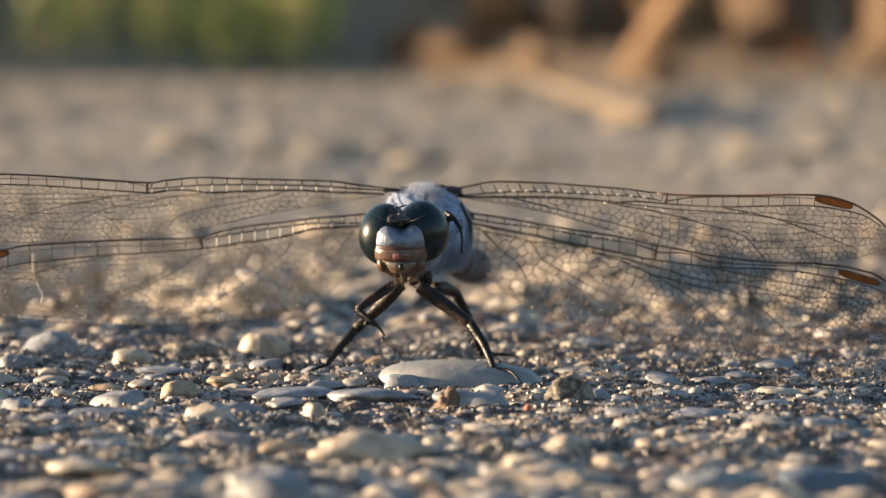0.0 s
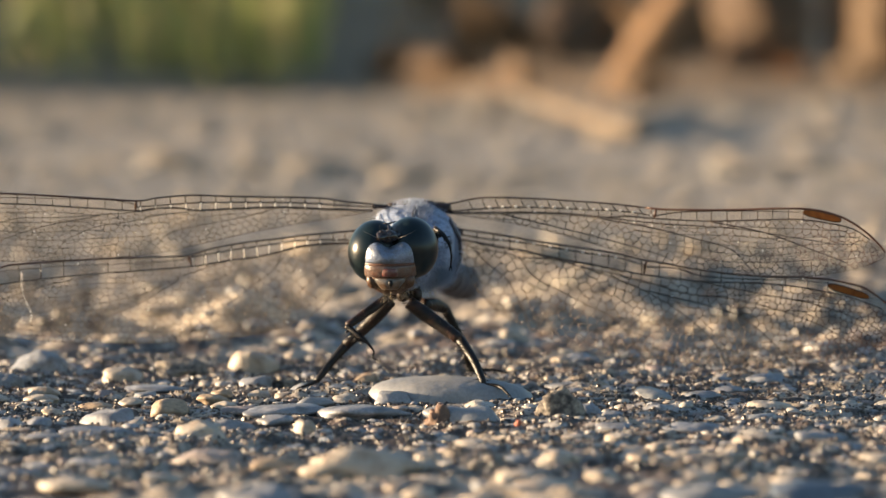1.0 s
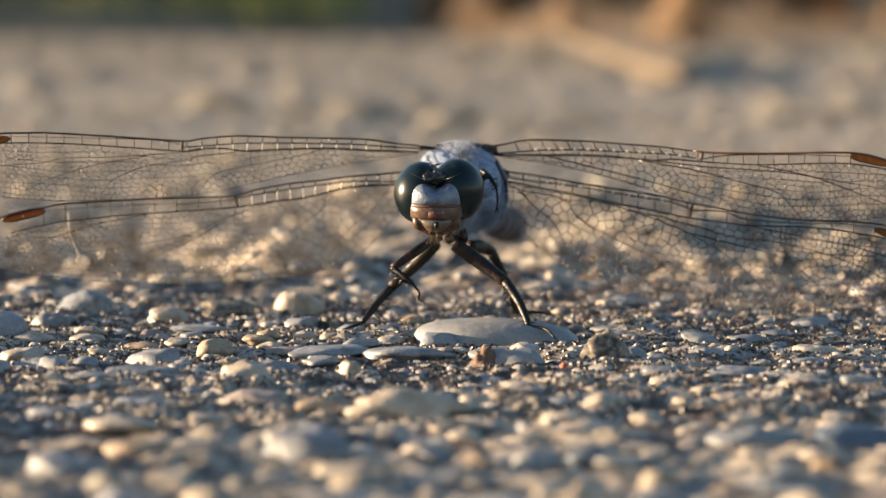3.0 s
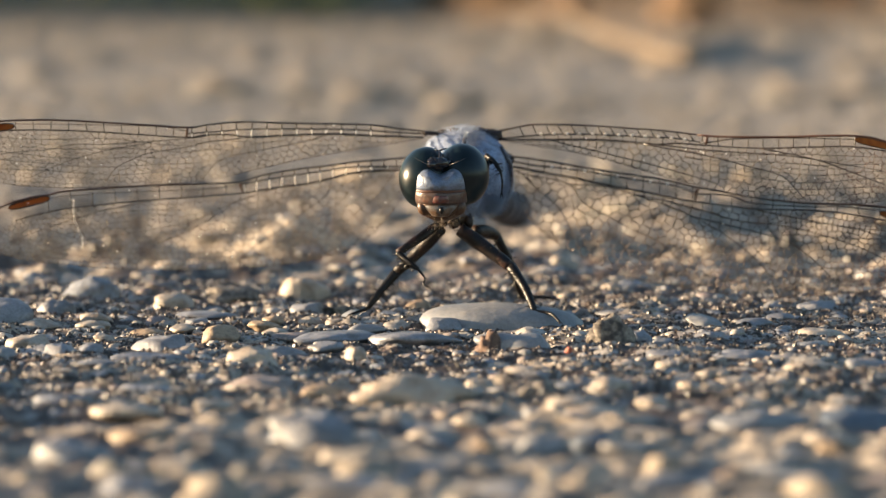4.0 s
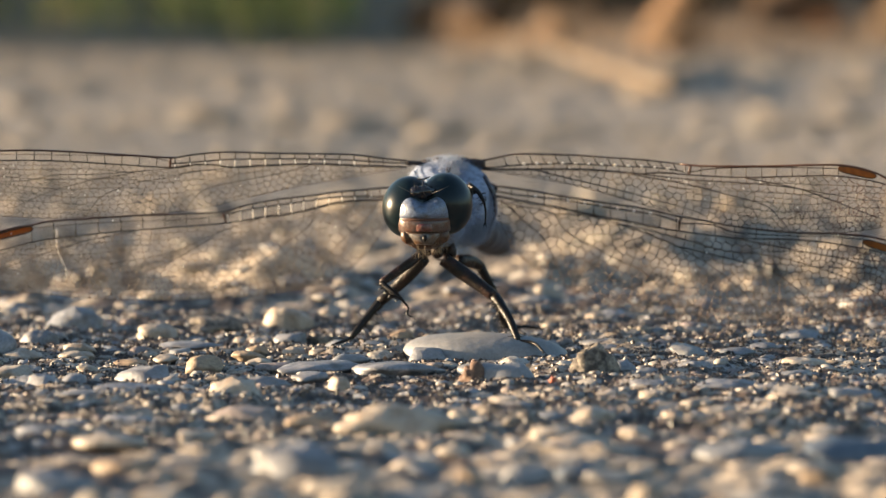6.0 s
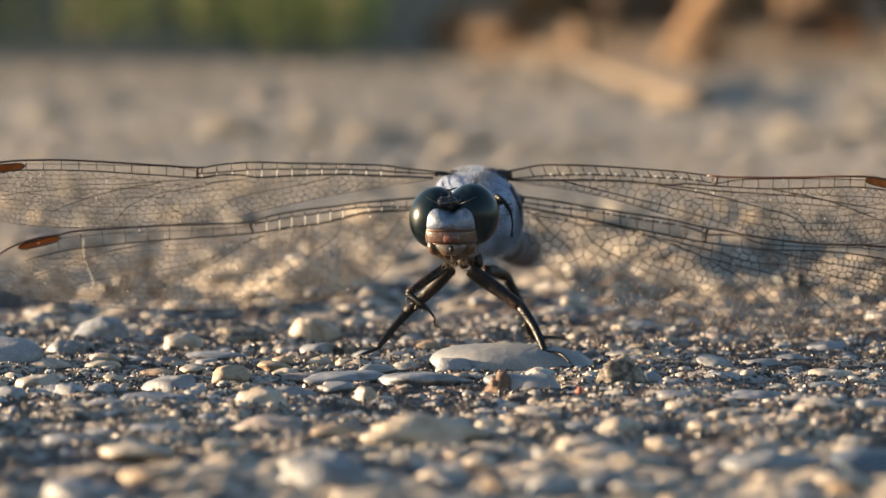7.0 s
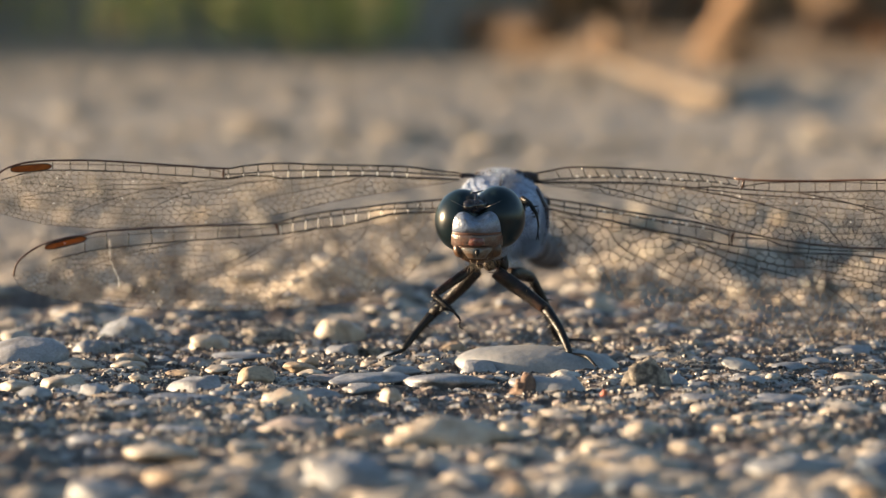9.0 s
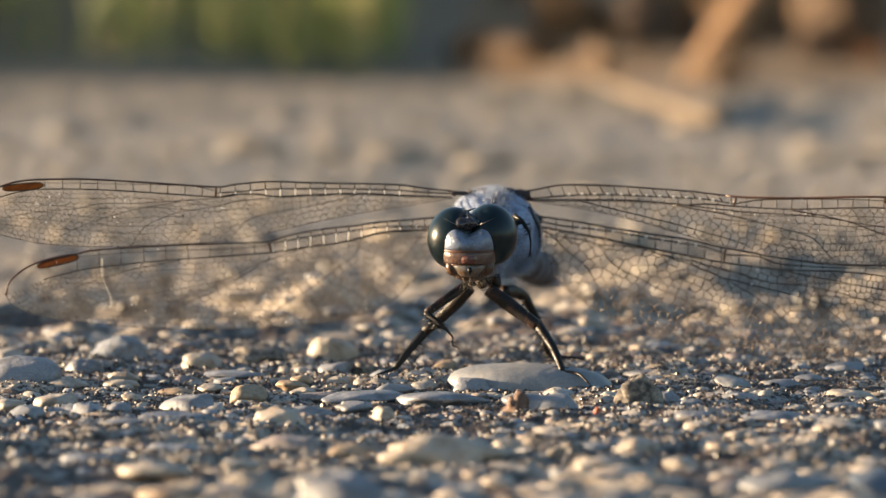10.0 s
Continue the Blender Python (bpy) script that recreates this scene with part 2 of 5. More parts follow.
# ---- mesh helpers (coordinates in millimetres) ----
class Bag:
    """Gathers vertices and faces, and becomes one mesh object."""

    def __init__(self):
        self.v, self.f, self.n = [], [], 0

    def add(self, verts, faces):
        base = self.n
        self.v.extend(tuple(p) for p in verts)
        self.f.extend(tuple(i + base for i in q) for q in faces)
        self.n += len(verts)

    def mesh(self, name, mat, smooth=True):
        me = bpy.data.meshes.new(name)
        me.from_pydata([(x * MM, y * MM, z * MM) for x, y, z in self.v], [], self.f)
        me.materials.append(mat)
        me.polygons.foreach_set("use_smooth", [smooth] * len(me.polygons))
        me.update()
        return me


def part(name, bag, mat, parent=None, label="", kind="", smooth=True):
    ob = new(name, bag.mesh(name, mat, smooth))
    if parent is not None:
        ob.parent = parent
    if label or kind:
        tagged(ob, label, kind=kind)
    return ob


def blob(centre, radii, shape=None, rings=14, segs=22, turn=None):
    """A shaped ellipsoid; shape(unit direction) scales the radius."""
    verts, faces = [], []
    for i in range(rings + 1):
        th = math.pi * i / rings
        for j in range(segs):
            ph = 2 * math.pi * j / segs
            d = Vector((math.sin(th) * math.cos(ph), math.sin(th) * math.sin(ph), math.cos(th)))
            k = shape(d) if shape else 1.0
            p = Vector((d.x * radii[0], d.y * radii[1], d.z * radii[2])) * k
            if turn is not None:
                p = turn @ p
            verts.append(p + Vector(centre))
    for i in range(rings):
        for j in range(segs):
            a, b = i * segs + j, i * segs + (j + 1) % segs
            c, d2 = b + segs, a + segs
            if i == 0:
                faces.append((a, d2, c))
            elif i == rings - 1:
                faces.append((a, d2, b))
            else:
                faces.append((a, d2, c, b))
    return verts, faces


def tube(points, radii, sides=4):
    """A tapering tube along points; radii: one number or one for each point."""
    pts = [Vector(p) for p in points]
    if not isinstance(radii, (list, tuple)):
        radii = [radii] * len(pts)
    verts, faces = [], []
    for i, p in enumerate(pts):
        d = (pts[min(i + 1, len(pts) - 1)] - pts[max(i - 1, 0)]).normalized()
        up = Vector((0, 0, 1)) if abs(d.z) < 0.9 else Vector((0, 1, 0))
        a = d.cross(up).normalized()
        b = d.cross(a)
        for k in range(sides):
            w = 2 * math.pi * k / sides
            verts.append(p + (a * math.cos(w) + b * math.sin(w)) * radii[i])
    for i in range(len(pts) - 1):
        for k in range(sides):
            a, b = i * sides + k, i * sides + (k + 1) % sides
            faces.append((a, b, b + sides, a + sides))
    faces.append(tuple(range(sides))[::-1])
    faces.append(tuple(range((len(pts) - 1) * sides, len(pts) * sides)))
    return verts, faces


def spline(points, steps=5):
    """Catmull-Rom curve through the points (any dimension)."""
    pts = [np.array(p, float) for p in points]
    if len(pts) < 3:
        return [pts[0] + (pts[-1] - pts[0]) * k / steps for k in range(steps + 1)]
    ext = [2 * pts[0] - pts[1], *pts, 2 * pts[-1] - pts[-2]]
    out = []
    for i in range(1, len(ext) - 2):
        p0, p1, p2, p3 = ext[i - 1:i + 3]
        for k in range(steps):
            t = k / steps
            out.append(0.5 * (2 * p1 + (p2 - p0) * t + (2 * p0 - 5 * p1 + 4 * p2 - p3) * t * t + (3 * p1 - p0 - 3 * p2 + p3) * t ** 3))
    out.append(pts[-1])
    return out


def pebble_shape(seed, rings, segs, rough=0.16, flat=0.0, chips=5):
    """A water-worn stone as unit vertices and faces, with uneven rounded sides."""
    rng = random.Random(seed)
    off = Vector((rng.uniform(0, 50), rng.uniform(0, 50), rng.uniform(0, 50)))
    square = rng.uniform(0.0, 0.22)
    cuts = []
    for _ in range(chips):
        n = Vector((rng.gauss(0, 1), rng.gauss(0, 1), abs(rng.gauss(0, 0.8)))).normalized()
        cuts.append((n, rng.uniform(0.62, 0.95)))

    def shape(d):
        k = 1 + rough * noise.noise(d * 1.3 + off) * 2.0 + rough * 0.45 * noise.noise(d * 3.1 + off)
        k *= 1 + square * (max(abs(d.x), abs(d.y), abs(d.z)) ** 2 - 0.6) * -0.8
        if flat and d.z > 0.45:
            k *= 1 - flat * (d.z - 0.45)
        for n, reach in cuts:
            lean = d.dot(n)
            if lean > 0.05:
                cut = reach / lean
                if cut < k:
                    k = cut + (k - cut) * 0.15
        return k

    return blob((0, 0, 0), (1, 1, 1), shape, rings, segs)


def set_stones(bag, shapes, places, rng):
    """Adds stones (x, y, width, height above ground) to a bag, each turned and squashed its own way."""
    for x, y, w, h in places:
        verts, faces = shapes[rng.randrange(len(shapes))]
        va = np.array([tuple(p) for p in verts])
        a = rng.uniform(0, 2 * math.pi)
        va = va * np.array((0.5 * w, 0.5 * w * rng.uniform(0.6, 0.95), h * 0.85))
        t = rng.uniform(-0.3, 0.3)
        va = np.stack([va[:, 0] + t * va[:, 2], va[:, 1], va[:, 2] - t * va[:, 0] * 0.6], 1)
        c, s = math.cos(a), math.sin(a)
        va = np.stack([va[:, 0] * c - va[:, 1] * s + x, va[:, 0] * s + va[:, 1] * c + y, va[:, 2] + 0.15 * h + float(swell(x, y))], 1)
        bag.add(va.tolist(), faces)


# ---- ground: one sheet of worn asphalt that reaches the horizon ----
LATTICE = np.random.default_rng(11).random((256, 256)) * 2 - 1


def rough_field(x, y, size, shift):
    """Smooth random relief between -1 and 1 with lumps of about that size, in millimetres."""
    u, v = np.asarray(x) / size + shift * 17.3, np.asarray(y) / size + shift * 9.1
    i, j = np.floor(u).astype(int), np.floor(v).astype(int)
    fu, fv = u - i, v - j
    fu, fv = fu * fu * (3 - 2 * fu), fv * fv * (3 - 2 * fv)
    i0, j0, i1, j1 = i % 256, j % 256, (i + 1) % 256, (j + 1) % 256
    top = LATTICE[i0, j0] * (1 - fu) + LATTICE[i1, j0] * fu
    low = LATTICE[i0, j1] * (1 - fu) + LATTICE[i1, j1] * fu
    return top * (1 - fv) + low * fv


@functools.lru_cache(None)
def cell_draws(seed):
    rng = np.random.default_rng(seed)
    return tuple(rng.random((128, 128)) for _ in range(4))


def cobbles(x, y, size, seed, share):
    """Domes of stones bedded in the crust: rounded caps in uneven cells, a share of the cells left empty."""
    jx, jy, tall, wide = cell_draws(seed)
    u, v = np.asarray(x, float) / size, np.asarray(y, float) / size
    i0, j0 = np.floor(u).astype(int), np.floor(v).astype(int)
    best = np.zeros_like(u)
    for di in (-1, 0, 1):
        for dj in (-1, 0, 1):
            i, j = (i0 + di) % 128, (j0 + dj) % 128
            dx, dy = u - (i0 + di + 0.15 + 0.7 * jx[i, j]), (v - (j0 + dj + 0.15 + 0.7 * jy[i, j])) * 1.25
            r = 0.42 + 0.42 * wide[i, j]
            cap = np.clip(1 - (dx * dx + dy * dy) / (r * r), 0, 1) ** 0.6
            best = np.maximum(best, np.where(tall[i, j] < share, cap * (0.35 + 0.65 * tall[i, j] / share), 0))
    return best


# the mound at x = -62 is added out of view to shade the left humps
MOUNDS_AND_SHADER = [(-34.5, 60, 7.5, 9, 2.7), (-19.5, 57, 6.5, 8, 3.7), (-47.0, 64, 7, 9, 3.0), (-62.0, 70, 10, 15, 6.2), (-27.0, 92, 9, 10, 2.6),
          (13.0, 66, 4.5, 6, 1.8), (20.5, 58, 3.5, 5, 1.3), (28.0, 62, 4.5, 6, 1.5), (37.0, 66, 5, 6, 1.5), (7.5, 52, 3.0, 4, 1.0)]


def swell(x, y):
    """Broad humps of the worn surface beyond the dragonfly, with a few rubble mounds and one unseen mound added for
    shade.
    """
    x, y = np.asarray(x, float), np.asarray(y, float)
    ease = np.clip((y - 14) / 40, 0, 1)
    far = np.clip((y - 110) / 240, 0, 1)
    ease = ease * (1 - 0.6 * np.clip((y - 85) / 60, 0, 1))
    h = ease * (1 - 0.75 * far) * (2.2 * rough_field(x, y, 30, 7) + 1.3 * rough_field(x, y, 12, 8) - 1.0) + far * 2.4 * rough_field(x, y, 120, 9)
    for mx, my, rx, ry, tall in MOUNDS_AND_SHADER:
        u = np.clip(1 - ((x - mx) / rx) ** 2 - ((y - my) / ry) ** 2, 0, 1)
        h = h + tall * u ** 0.8
    return h


def bedded(x, y):
    """Caps of the stones that lie flush in the tar."""
    calm = 1 - 0.75 * np.clip((np.asarray(y, float) - 25) / 60, 0, 1)
    return calm * np.maximum(0.62 * cobbles(x, y, 5.2, 5, 0.5), np.maximum(0.40 * cobbles(x, y, 2.6, 6, 0.6), 0.20 * cobbles(x, y, 1.3, 9, 0.6)))


def ground_height(x, y):
    """Height of the asphalt crust: low lumps, pits and a gritty skin between flush stones."""
    y = np.asarray(y, float)
    lump = rough_field(x, y, 3.4, 1)
    pits = np.minimum(0.0, rough_field(x, y, 1.9, 3) + 0.25)
    h = 0.30 * rough_field(x, y, 17, 4) + 0.34 * lump + 0.38 * pits
    h = h + 0.18 * rough_field(x, y, 1.0, 5) + 0.13 * rough_field(x, y, 0.55, 6)
    calm = 1 - 0.75 * np.clip((y - 25) / 60, 0, 1)
    rubble = np.clip((y - 24) / 22, 0, 1) * (1 - np.clip((y - 130) / 110, 0, 1))
    broken = np.clip((-34 - y) / 10, 0, 1)
    h = h + broken * (0.34 * rough_field(x, y, 5.0, 14) + 0.30 * rough_field(x, y, 2.4, 15) + 0.12 * rough_field(x, y, 1.2, 16))
    h = 0.75 * calm * h - 0.38 + bedded(x, y) + swell(x, y)
    return h + rubble * (1.15 * cobbles(x, y, 4.6, 12, 0.55) + 1.3 * cobbles(x, y, 9.5, 13, 0.35) + 0.4 * rough_field(x, y, 2.2, 11))


def axis(fine, step, reach, grow):
    out, s = [0.0], step
    while out[-1] < reach:
        if out[-1] > fine:
            s *= grow
        out.append(out[-1] + s)
    return out


def build_ground():
    right = axis(45, 0.30, 400000, 1.18)
    ahead = axis(40, 0.34, 400000, 1.045)
    behind = axis(84, 0.40, 400000, 1.2)
    xs = [-v for v in right[:0:-1]] + right
    ys = [-v for v in behind[:0:-1]] + ahead
    bag = Bag()
    gx, gy = np.meshgrid(np.array(xs), np.array(ys))
    gz = np.where(np.maximum(np.abs(gx), np.abs(gy)) < 3000, ground_height(gx, gy), -0.3)
    verts = np.stack([gx.ravel(), gy.ravel(), gz.ravel()], 1).tolist()
    n = len(xs)
    faces = [(j * n + i, j * n + i + 1, (j + 1) * n + i + 1, (j + 1) * n + i) for j in range(len(ys) - 1) for i in range(n - 1)]
    bag.add(verts, faces)
    ob = part("ground", bag, M_TAR)
    # tar, flush stones, dusty crust and a darker far tone, face by face
    cx, cy = (gx[:-1, :-1] + gx[1:, 1:]) / 2, (gy[:-1, :-1] + gy[1:, 1:]) / 2
    crusty = rough_field(cx, cy, 7, 21) + 0.5 * rough_field(cx, cy, 2.1, 22)
    bias = -0.75 + 1.8 * np.clip((cy - 22) / 45, 0, 1) + 1.15 * np.clip((-32 - cy) / 12, 0, 1)
    kind = np.where(cy + 260 * rough_field(cx, cy, 160, 23) > 1250, 3, np.where(crusty + bias > 0, 2, np.where(bedded(cx, cy) > 0.3, 1, 0)))
    kind = np.where(((np.abs(cx) > 90) | (cy < -150)) & (kind < 2), 2, kind)
    ob.data.materials.append(M_BEDDED)
    ob.data.materials.append(M_ASPHALT)
    ob.data.materials.append(M_FARASPHALT)
    ob.data.polygons.foreach_set("material_index", kind.ravel().astype(np.int32))
    return tagged(ob, "worn grey asphalt with exposed rounded pebbles", "asphalt", kind="structure")


ground = build_ground()

# stones that stand out: x, y, width, height, depth share, material
STONES_A = [
    (-39.2, -7.8, 7.3, 2.22, 0.8, M_GREYSTONE), (-34.6, 1.1, 3.3, 1.21, 0.8, M_PEBBLE), (-34.7, -10.2, 3.1, 0.56, 0.8, M_CREAM),
    (-30.8, -6, 2.3, 1, 0.8, M_CREAM), (-30.2, -10.7, 3, 0.52, 0.8, M_CREAM), (-25.5, 5.9, 3.7, 1.24, 0.7, M_CREAM),
    (-33.1, 13.7, 5.2, 1.99, 0.7, M_PEBBLE), (-21.3, 12.1, 5.2, 1.31, 0.7, M_ROUGHSTONE), (-33.7, -24.1, 3.4, 0.79, 0.8, M_CREAM),
    (-37, -25.7, 2.4, 0.79, 0.8, M_CREAM), (-34.7, -31.9, 2.3, 0.97, 0.8, M_PALE), (-30.3, -31.8, 2.5, 1.07, 0.9, M_GREYSTONE),
    (-28.5, -28.1, 2, 0.71, 0.9, M_GREYSTONE), (-28.4, -20.3, 1.5, 0.6, 0.8, M_CREAM),
]
STONES_B = [
    (-25.4, -17.4, 3.1, 0.55, 0.7, M_TANSTONE), (-23.4, -27, 4.8, 1.03, 0.7, M_GREYSTONE), (-23.3, -36.9, 5.1, 1.23, 0.6, M_GREYSTONE),
    (-19.9, -20.3, 3.4, 1.08, 0.7, M_TANSTONE), (-23.2, -12.9, 1.9, 0.52, 0.8, M_CREAM), (-22.5, -8.1, 1.7, 0.49, 0.8, M_PALE),
    (-22.3, -2.1, 4.7, 0.45, 0.9, M_GREYSTONE), (-16.3, -37.6, 3.4, 1.89, 0.7, M_CREAM), (-16.9, -12, 2.3, 0.68, 0.8, M_TANSTONE),
    (-15.9, -16, 2.1, 0.45, 0.8, M_CREAM), (-15.5, 15.9, 4.7, 1.66, 0.6, M_CREAM), (-14.2, 0.3, 2.9, 0.86, 0.8, M_GREYSTONE),
    (-11.6, 1, 2.1, 0.68, 0.8, M_ROUGHSTONE), (-5.3, 2.6, 2.8, 0.79, 0.8, M_TANSTONE),
]
STONES_C = [
    (1.6, -10.6, 13.4, 1.75, 0.55, M_PALE), (-3.1, -13, 3.5, 0.94, 0.7, M_GREYSTONE), (2.5, -26.9, 6.1, 1.13, 0.5, M_PALE),
    (0.3, -27.5, 1.7, 1.38, 0.9, M_BROWNSTONE), (-11.3, -20.9, 6.3, 0.62, 0.6, M_GREYSTONE), (-5.2, -22.6, 7.5, 0.7, 0.5, M_GREYSTONE),
    (-9.2, -33.4, 1.5, 1.12, 0.8, M_CREAM), (-9.2, -14, 2.8, 0.45, 0.8, M_PALE), (-16.6, -7.6, 1.8, 0.62, 0.8, M_TANSTONE),
    (-13.6, -7.7, 1.6, 0.54, 0.8, M_CREAM), (-11.5, -8.6, 1.8, 0.45, 0.8, M_CREAM), (-14.3, -19.9, 3.8, 0.46, 0.6, M_PEBBLE),
    (9.2, -26.3, 3.7, 2.3, 0.7, M_ROUGHSTONE), (11.3, -24.4, 2.1, 1.23, 0.7, M_GREYSTONE),
]
STONES_D = [
    (13.1, -25.4, 1.4, 0.59, 0.8, M_PALE), (17.1, -11.5, 2.9, 0.82, 0.8, M_PALE), (16.6, -23.7, 3.2, 0.86, 0.7, M_GREYSTONE),
    (15, -27.5, 2.1, 0.64, 0.8, M_CREAM), (21, -10.6, 2.7, 0.45, 0.8, M_GREYSTONE), (11.5, -2.3, 5.3, 0.45, 0.8, M_GREYSTONE),
    (13.8, -5.4, 2, 0.48, 0.8, M_PEBBLE), (23.2, -6.8, 2, 0.52, 0.8, M_GREYSTONE), (23.5, 2.1, 1.6, 0.45, 0.8, M_PALE),
    (27.2, 1.7, 3.5, 0.66, 0.8, M_GREYSTONE), (25.3, -20.7, 3.9, 0.68, 0.7, M_CREAM), (23.8, -27.6, 2, 0.52, 0.8, M_PALE),
    (22.5, -23.9, 1.2, 0.48, 0.8, M_CREAM), (20.4, -28.6, 1.5, 0.45, 0.8, M_PEBBLE),
]
STONES_E = [
    (18.6, -33.8, 4.8, 0.45, 0.6, M_GREYSTONE), (12.8, -33.4, 3.6, 0.45, 0.6, M_GREYSTONE), (7.4, 39.3, 3.1, 1.04, 0.6, M_CREAM),
    (11.1, 18.8, 1.7, 0.81, 0.7, M_CREAM), (8.1, 17.7, 1.4, 0.52, 0.8, M_CREAM), (5.1, 27.4, 1.3, 0.54, 0.8, M_TANSTONE),
    (13.4, 7.2, 1.9, 0.47, 0.8, M_CREAM), (-12, 29.5, 2.2, 0.92, 0.7, M_CREAM), (-34.3, 29.6, 2, 0.93, 0.7, M_CREAM),
    (-42.7, 14.3, 2.9, 0.82, 0.8, M_PEBBLE), (-11.4, -27.4, 2.5, 0.55, 0.7, M_GREYSTONE), (-14.5, -31, 3.2, 0.59, 0.7, M_GREYSTONE),
    (-27, -58.3, 3.6, 0.71, 0.7, M_GREYSTONE), (-22.4, -64.6, 4.2, 1.08, 0.7, M_PEBBLE),
]
STONES_F = [
    (-14.5, -51.5, 4.5, 1.31, 0.6, M_PEBBLE), (-9.9, -55.3, 3.6, 1.3, 0.7, M_TANSTONE), (-4.8, -58.3, 6.4, 1.83, 0.45, M_CREAM),
    (-9.5, -79.2, 5.6, 2.28, 0.5, M_GREYSTONE), (-23, -84.9, 4, 1.67, 0.6, M_PALE), (-20.1, -76.6, 3.6, 0.98, 0.6, M_TANSTONE),
    (-16.6, -91.3, 3.9, 1.55, 0.6, M_CREAM), (-7.6, -85.4, 3.5, 0.93, 0.6, M_CREAM), (-17, -61.9, 2.1, 0.75, 0.7, M_CREAM),
    (-21.9, -53.8, 3.3, 0.74, 0.7, M_PEBBLE), (16.2, -71.6, 4.7, 1.31, 0.6, M_PALE), (22.4, -71.8, 5, 1.56, 0.6, M_DARKSTONE),
    (26.3, -43.9, 3.8, 1.6, 0.7, M_PALE), (8.2, -53.2, 2.3, 1.22, 0.7, M_CREAM),
]
STONES_G = [
    (5.8, -61.8, 3.5, 0.72, 0.6, M_CREAM), (10.4, -62.3, 2.1, 0.96, 0.7, M_CREAM), (3.6, -56, 2.2, 1.41, 0.8, M_ROUGHSTONE),
    (-0.4, -52.8, 1.9, 1.3, 0.8, M_CREAM), (4.4, -65.7, 1.1, 1.05, 0.8, M_CREAM), (15.4, -45.9, 1.9, 0.89, 0.8, M_CREAM),
    (-0.9, -70.1, 1.8, 0.86, 0.8, M_CREAM), (0, -82.7, 1.5, 1.13, 0.8, M_TANSTONE), (3.1, -82.1, 2.5, 1.42, 0.7, M_PEBBLE),
    (6, -80.4, 2.4, 1.12, 0.7, M_DARKSTONE), (5.8, -93.4, 2.1, 1.22, 0.7, M_CREAM), (-6.4, -96.7, 5, 0.99, 0.6, M_GREYSTONE),
    (-11.2, -90.9, 2.5, 1.1, 0.7, M_PEBBLE), (-18.2, -97.2, 3.2, 0.92, 0.7, M_GREYSTONE),
]
STONES_H = [
    (8, -82.7, 2.9, 0.95, 0.7, M_PEBBLE), (10, -95.7, 3.5, 1.05, 0.6, M_GREYSTONE), (13.2, -93.9, 2.7, 0.9, 0.7, M_TANSTONE),
    (19.7, -83, 1.9, 1.06, 0.7, M_TANSTONE), (16.6, -95.6, 2.9, 0.88, 0.7, M_PEBBLE), (-3, -91.8, 2.7, 0.91, 0.7, M_PEBBLE),
    (13.4, -53, 1.5, 0.74, 0.8, M_CREAM), (6.4, -41.1, 1.5, 0.47, 0.8, M_CREAM), (5.3, -52.5, 1.8, 0.65, 0.8, M_PEBBLE),
    (16.5, -49.8, 2.2, 0.56, 0.8, M_CREAM), (1.2, -98.8, 3.5, 0.9, 0.7, M_GREYSTONE), (-23.4, -98, 3.2, 0.74, 0.7, M_PEBBLE),
]
KEY_STONES = STONES_A + STONES_B + STONES_C + STONES_D + STONES_E + STONES_F + STONES_G + STONES_H


def build_key_stones():
    for i, (x, y, w, h, depth, mat) in enumerate(KEY_STONES):
        bag = Bag()
        near = y < -34
        rough = 0.42 if mat in (M_ROUGHSTONE, M_BROWNSTONE) else 0.24 if near else 0.08 if w > 10 else 0.15
        big = w > 6
        bag.add(*pebble_shape(300 + i, 18, 28, rough, 0.0 if w > 10 else 0.25, 0 if w > 10 else 2 if big else 6))
        if near or w < 2.5:
            w, h = 1.12 * w, (0.62 if near and w < 5.5 else 0.8) * h
        ob = part("pebble", bag, mat, ground)
        lean = 0.25 if big or h < 0.2 * w else 1.0
        base = float(swell(x, y)) - 0.10 if y < 25 else float(ground_height(x, y))
        if w > 10:
            base, h = -1.25, 3.0
        ob.matrix_basis = pose(x * MM, y * MM, (0.10 * h + base) * MM, ((i * 37) % 11 - 5) * lean, ((i * 53) % 15 - 6) * lean, (i * 29) % 31 - 15) @ Matrix.Diagonal(
            (0.52 * w, 0.52 * w * depth, h * 0.92, 1))


# ---- dragonfly ----
HEAD_AT = (-3.03, -11.4, 11.28)
BODY_AT, BODY_SIZE = (0.2, -1.3, 0.15), 1.0


def polygon_has(poly, p):
    x, y = p
    a = np.asarray(poly, float)
    b = np.roll(a, 1, axis=0)
    cross = (a[:, 1] > y) != (b[:, 1] > y)
    a, b = a[cross], b[cross]
    return bool(np.sum(x < (b[:, 0] - a[:, 0]) * (y - a[:, 1]) / (b[:, 1] - a[:, 1]) + a[:, 0]) % 2)


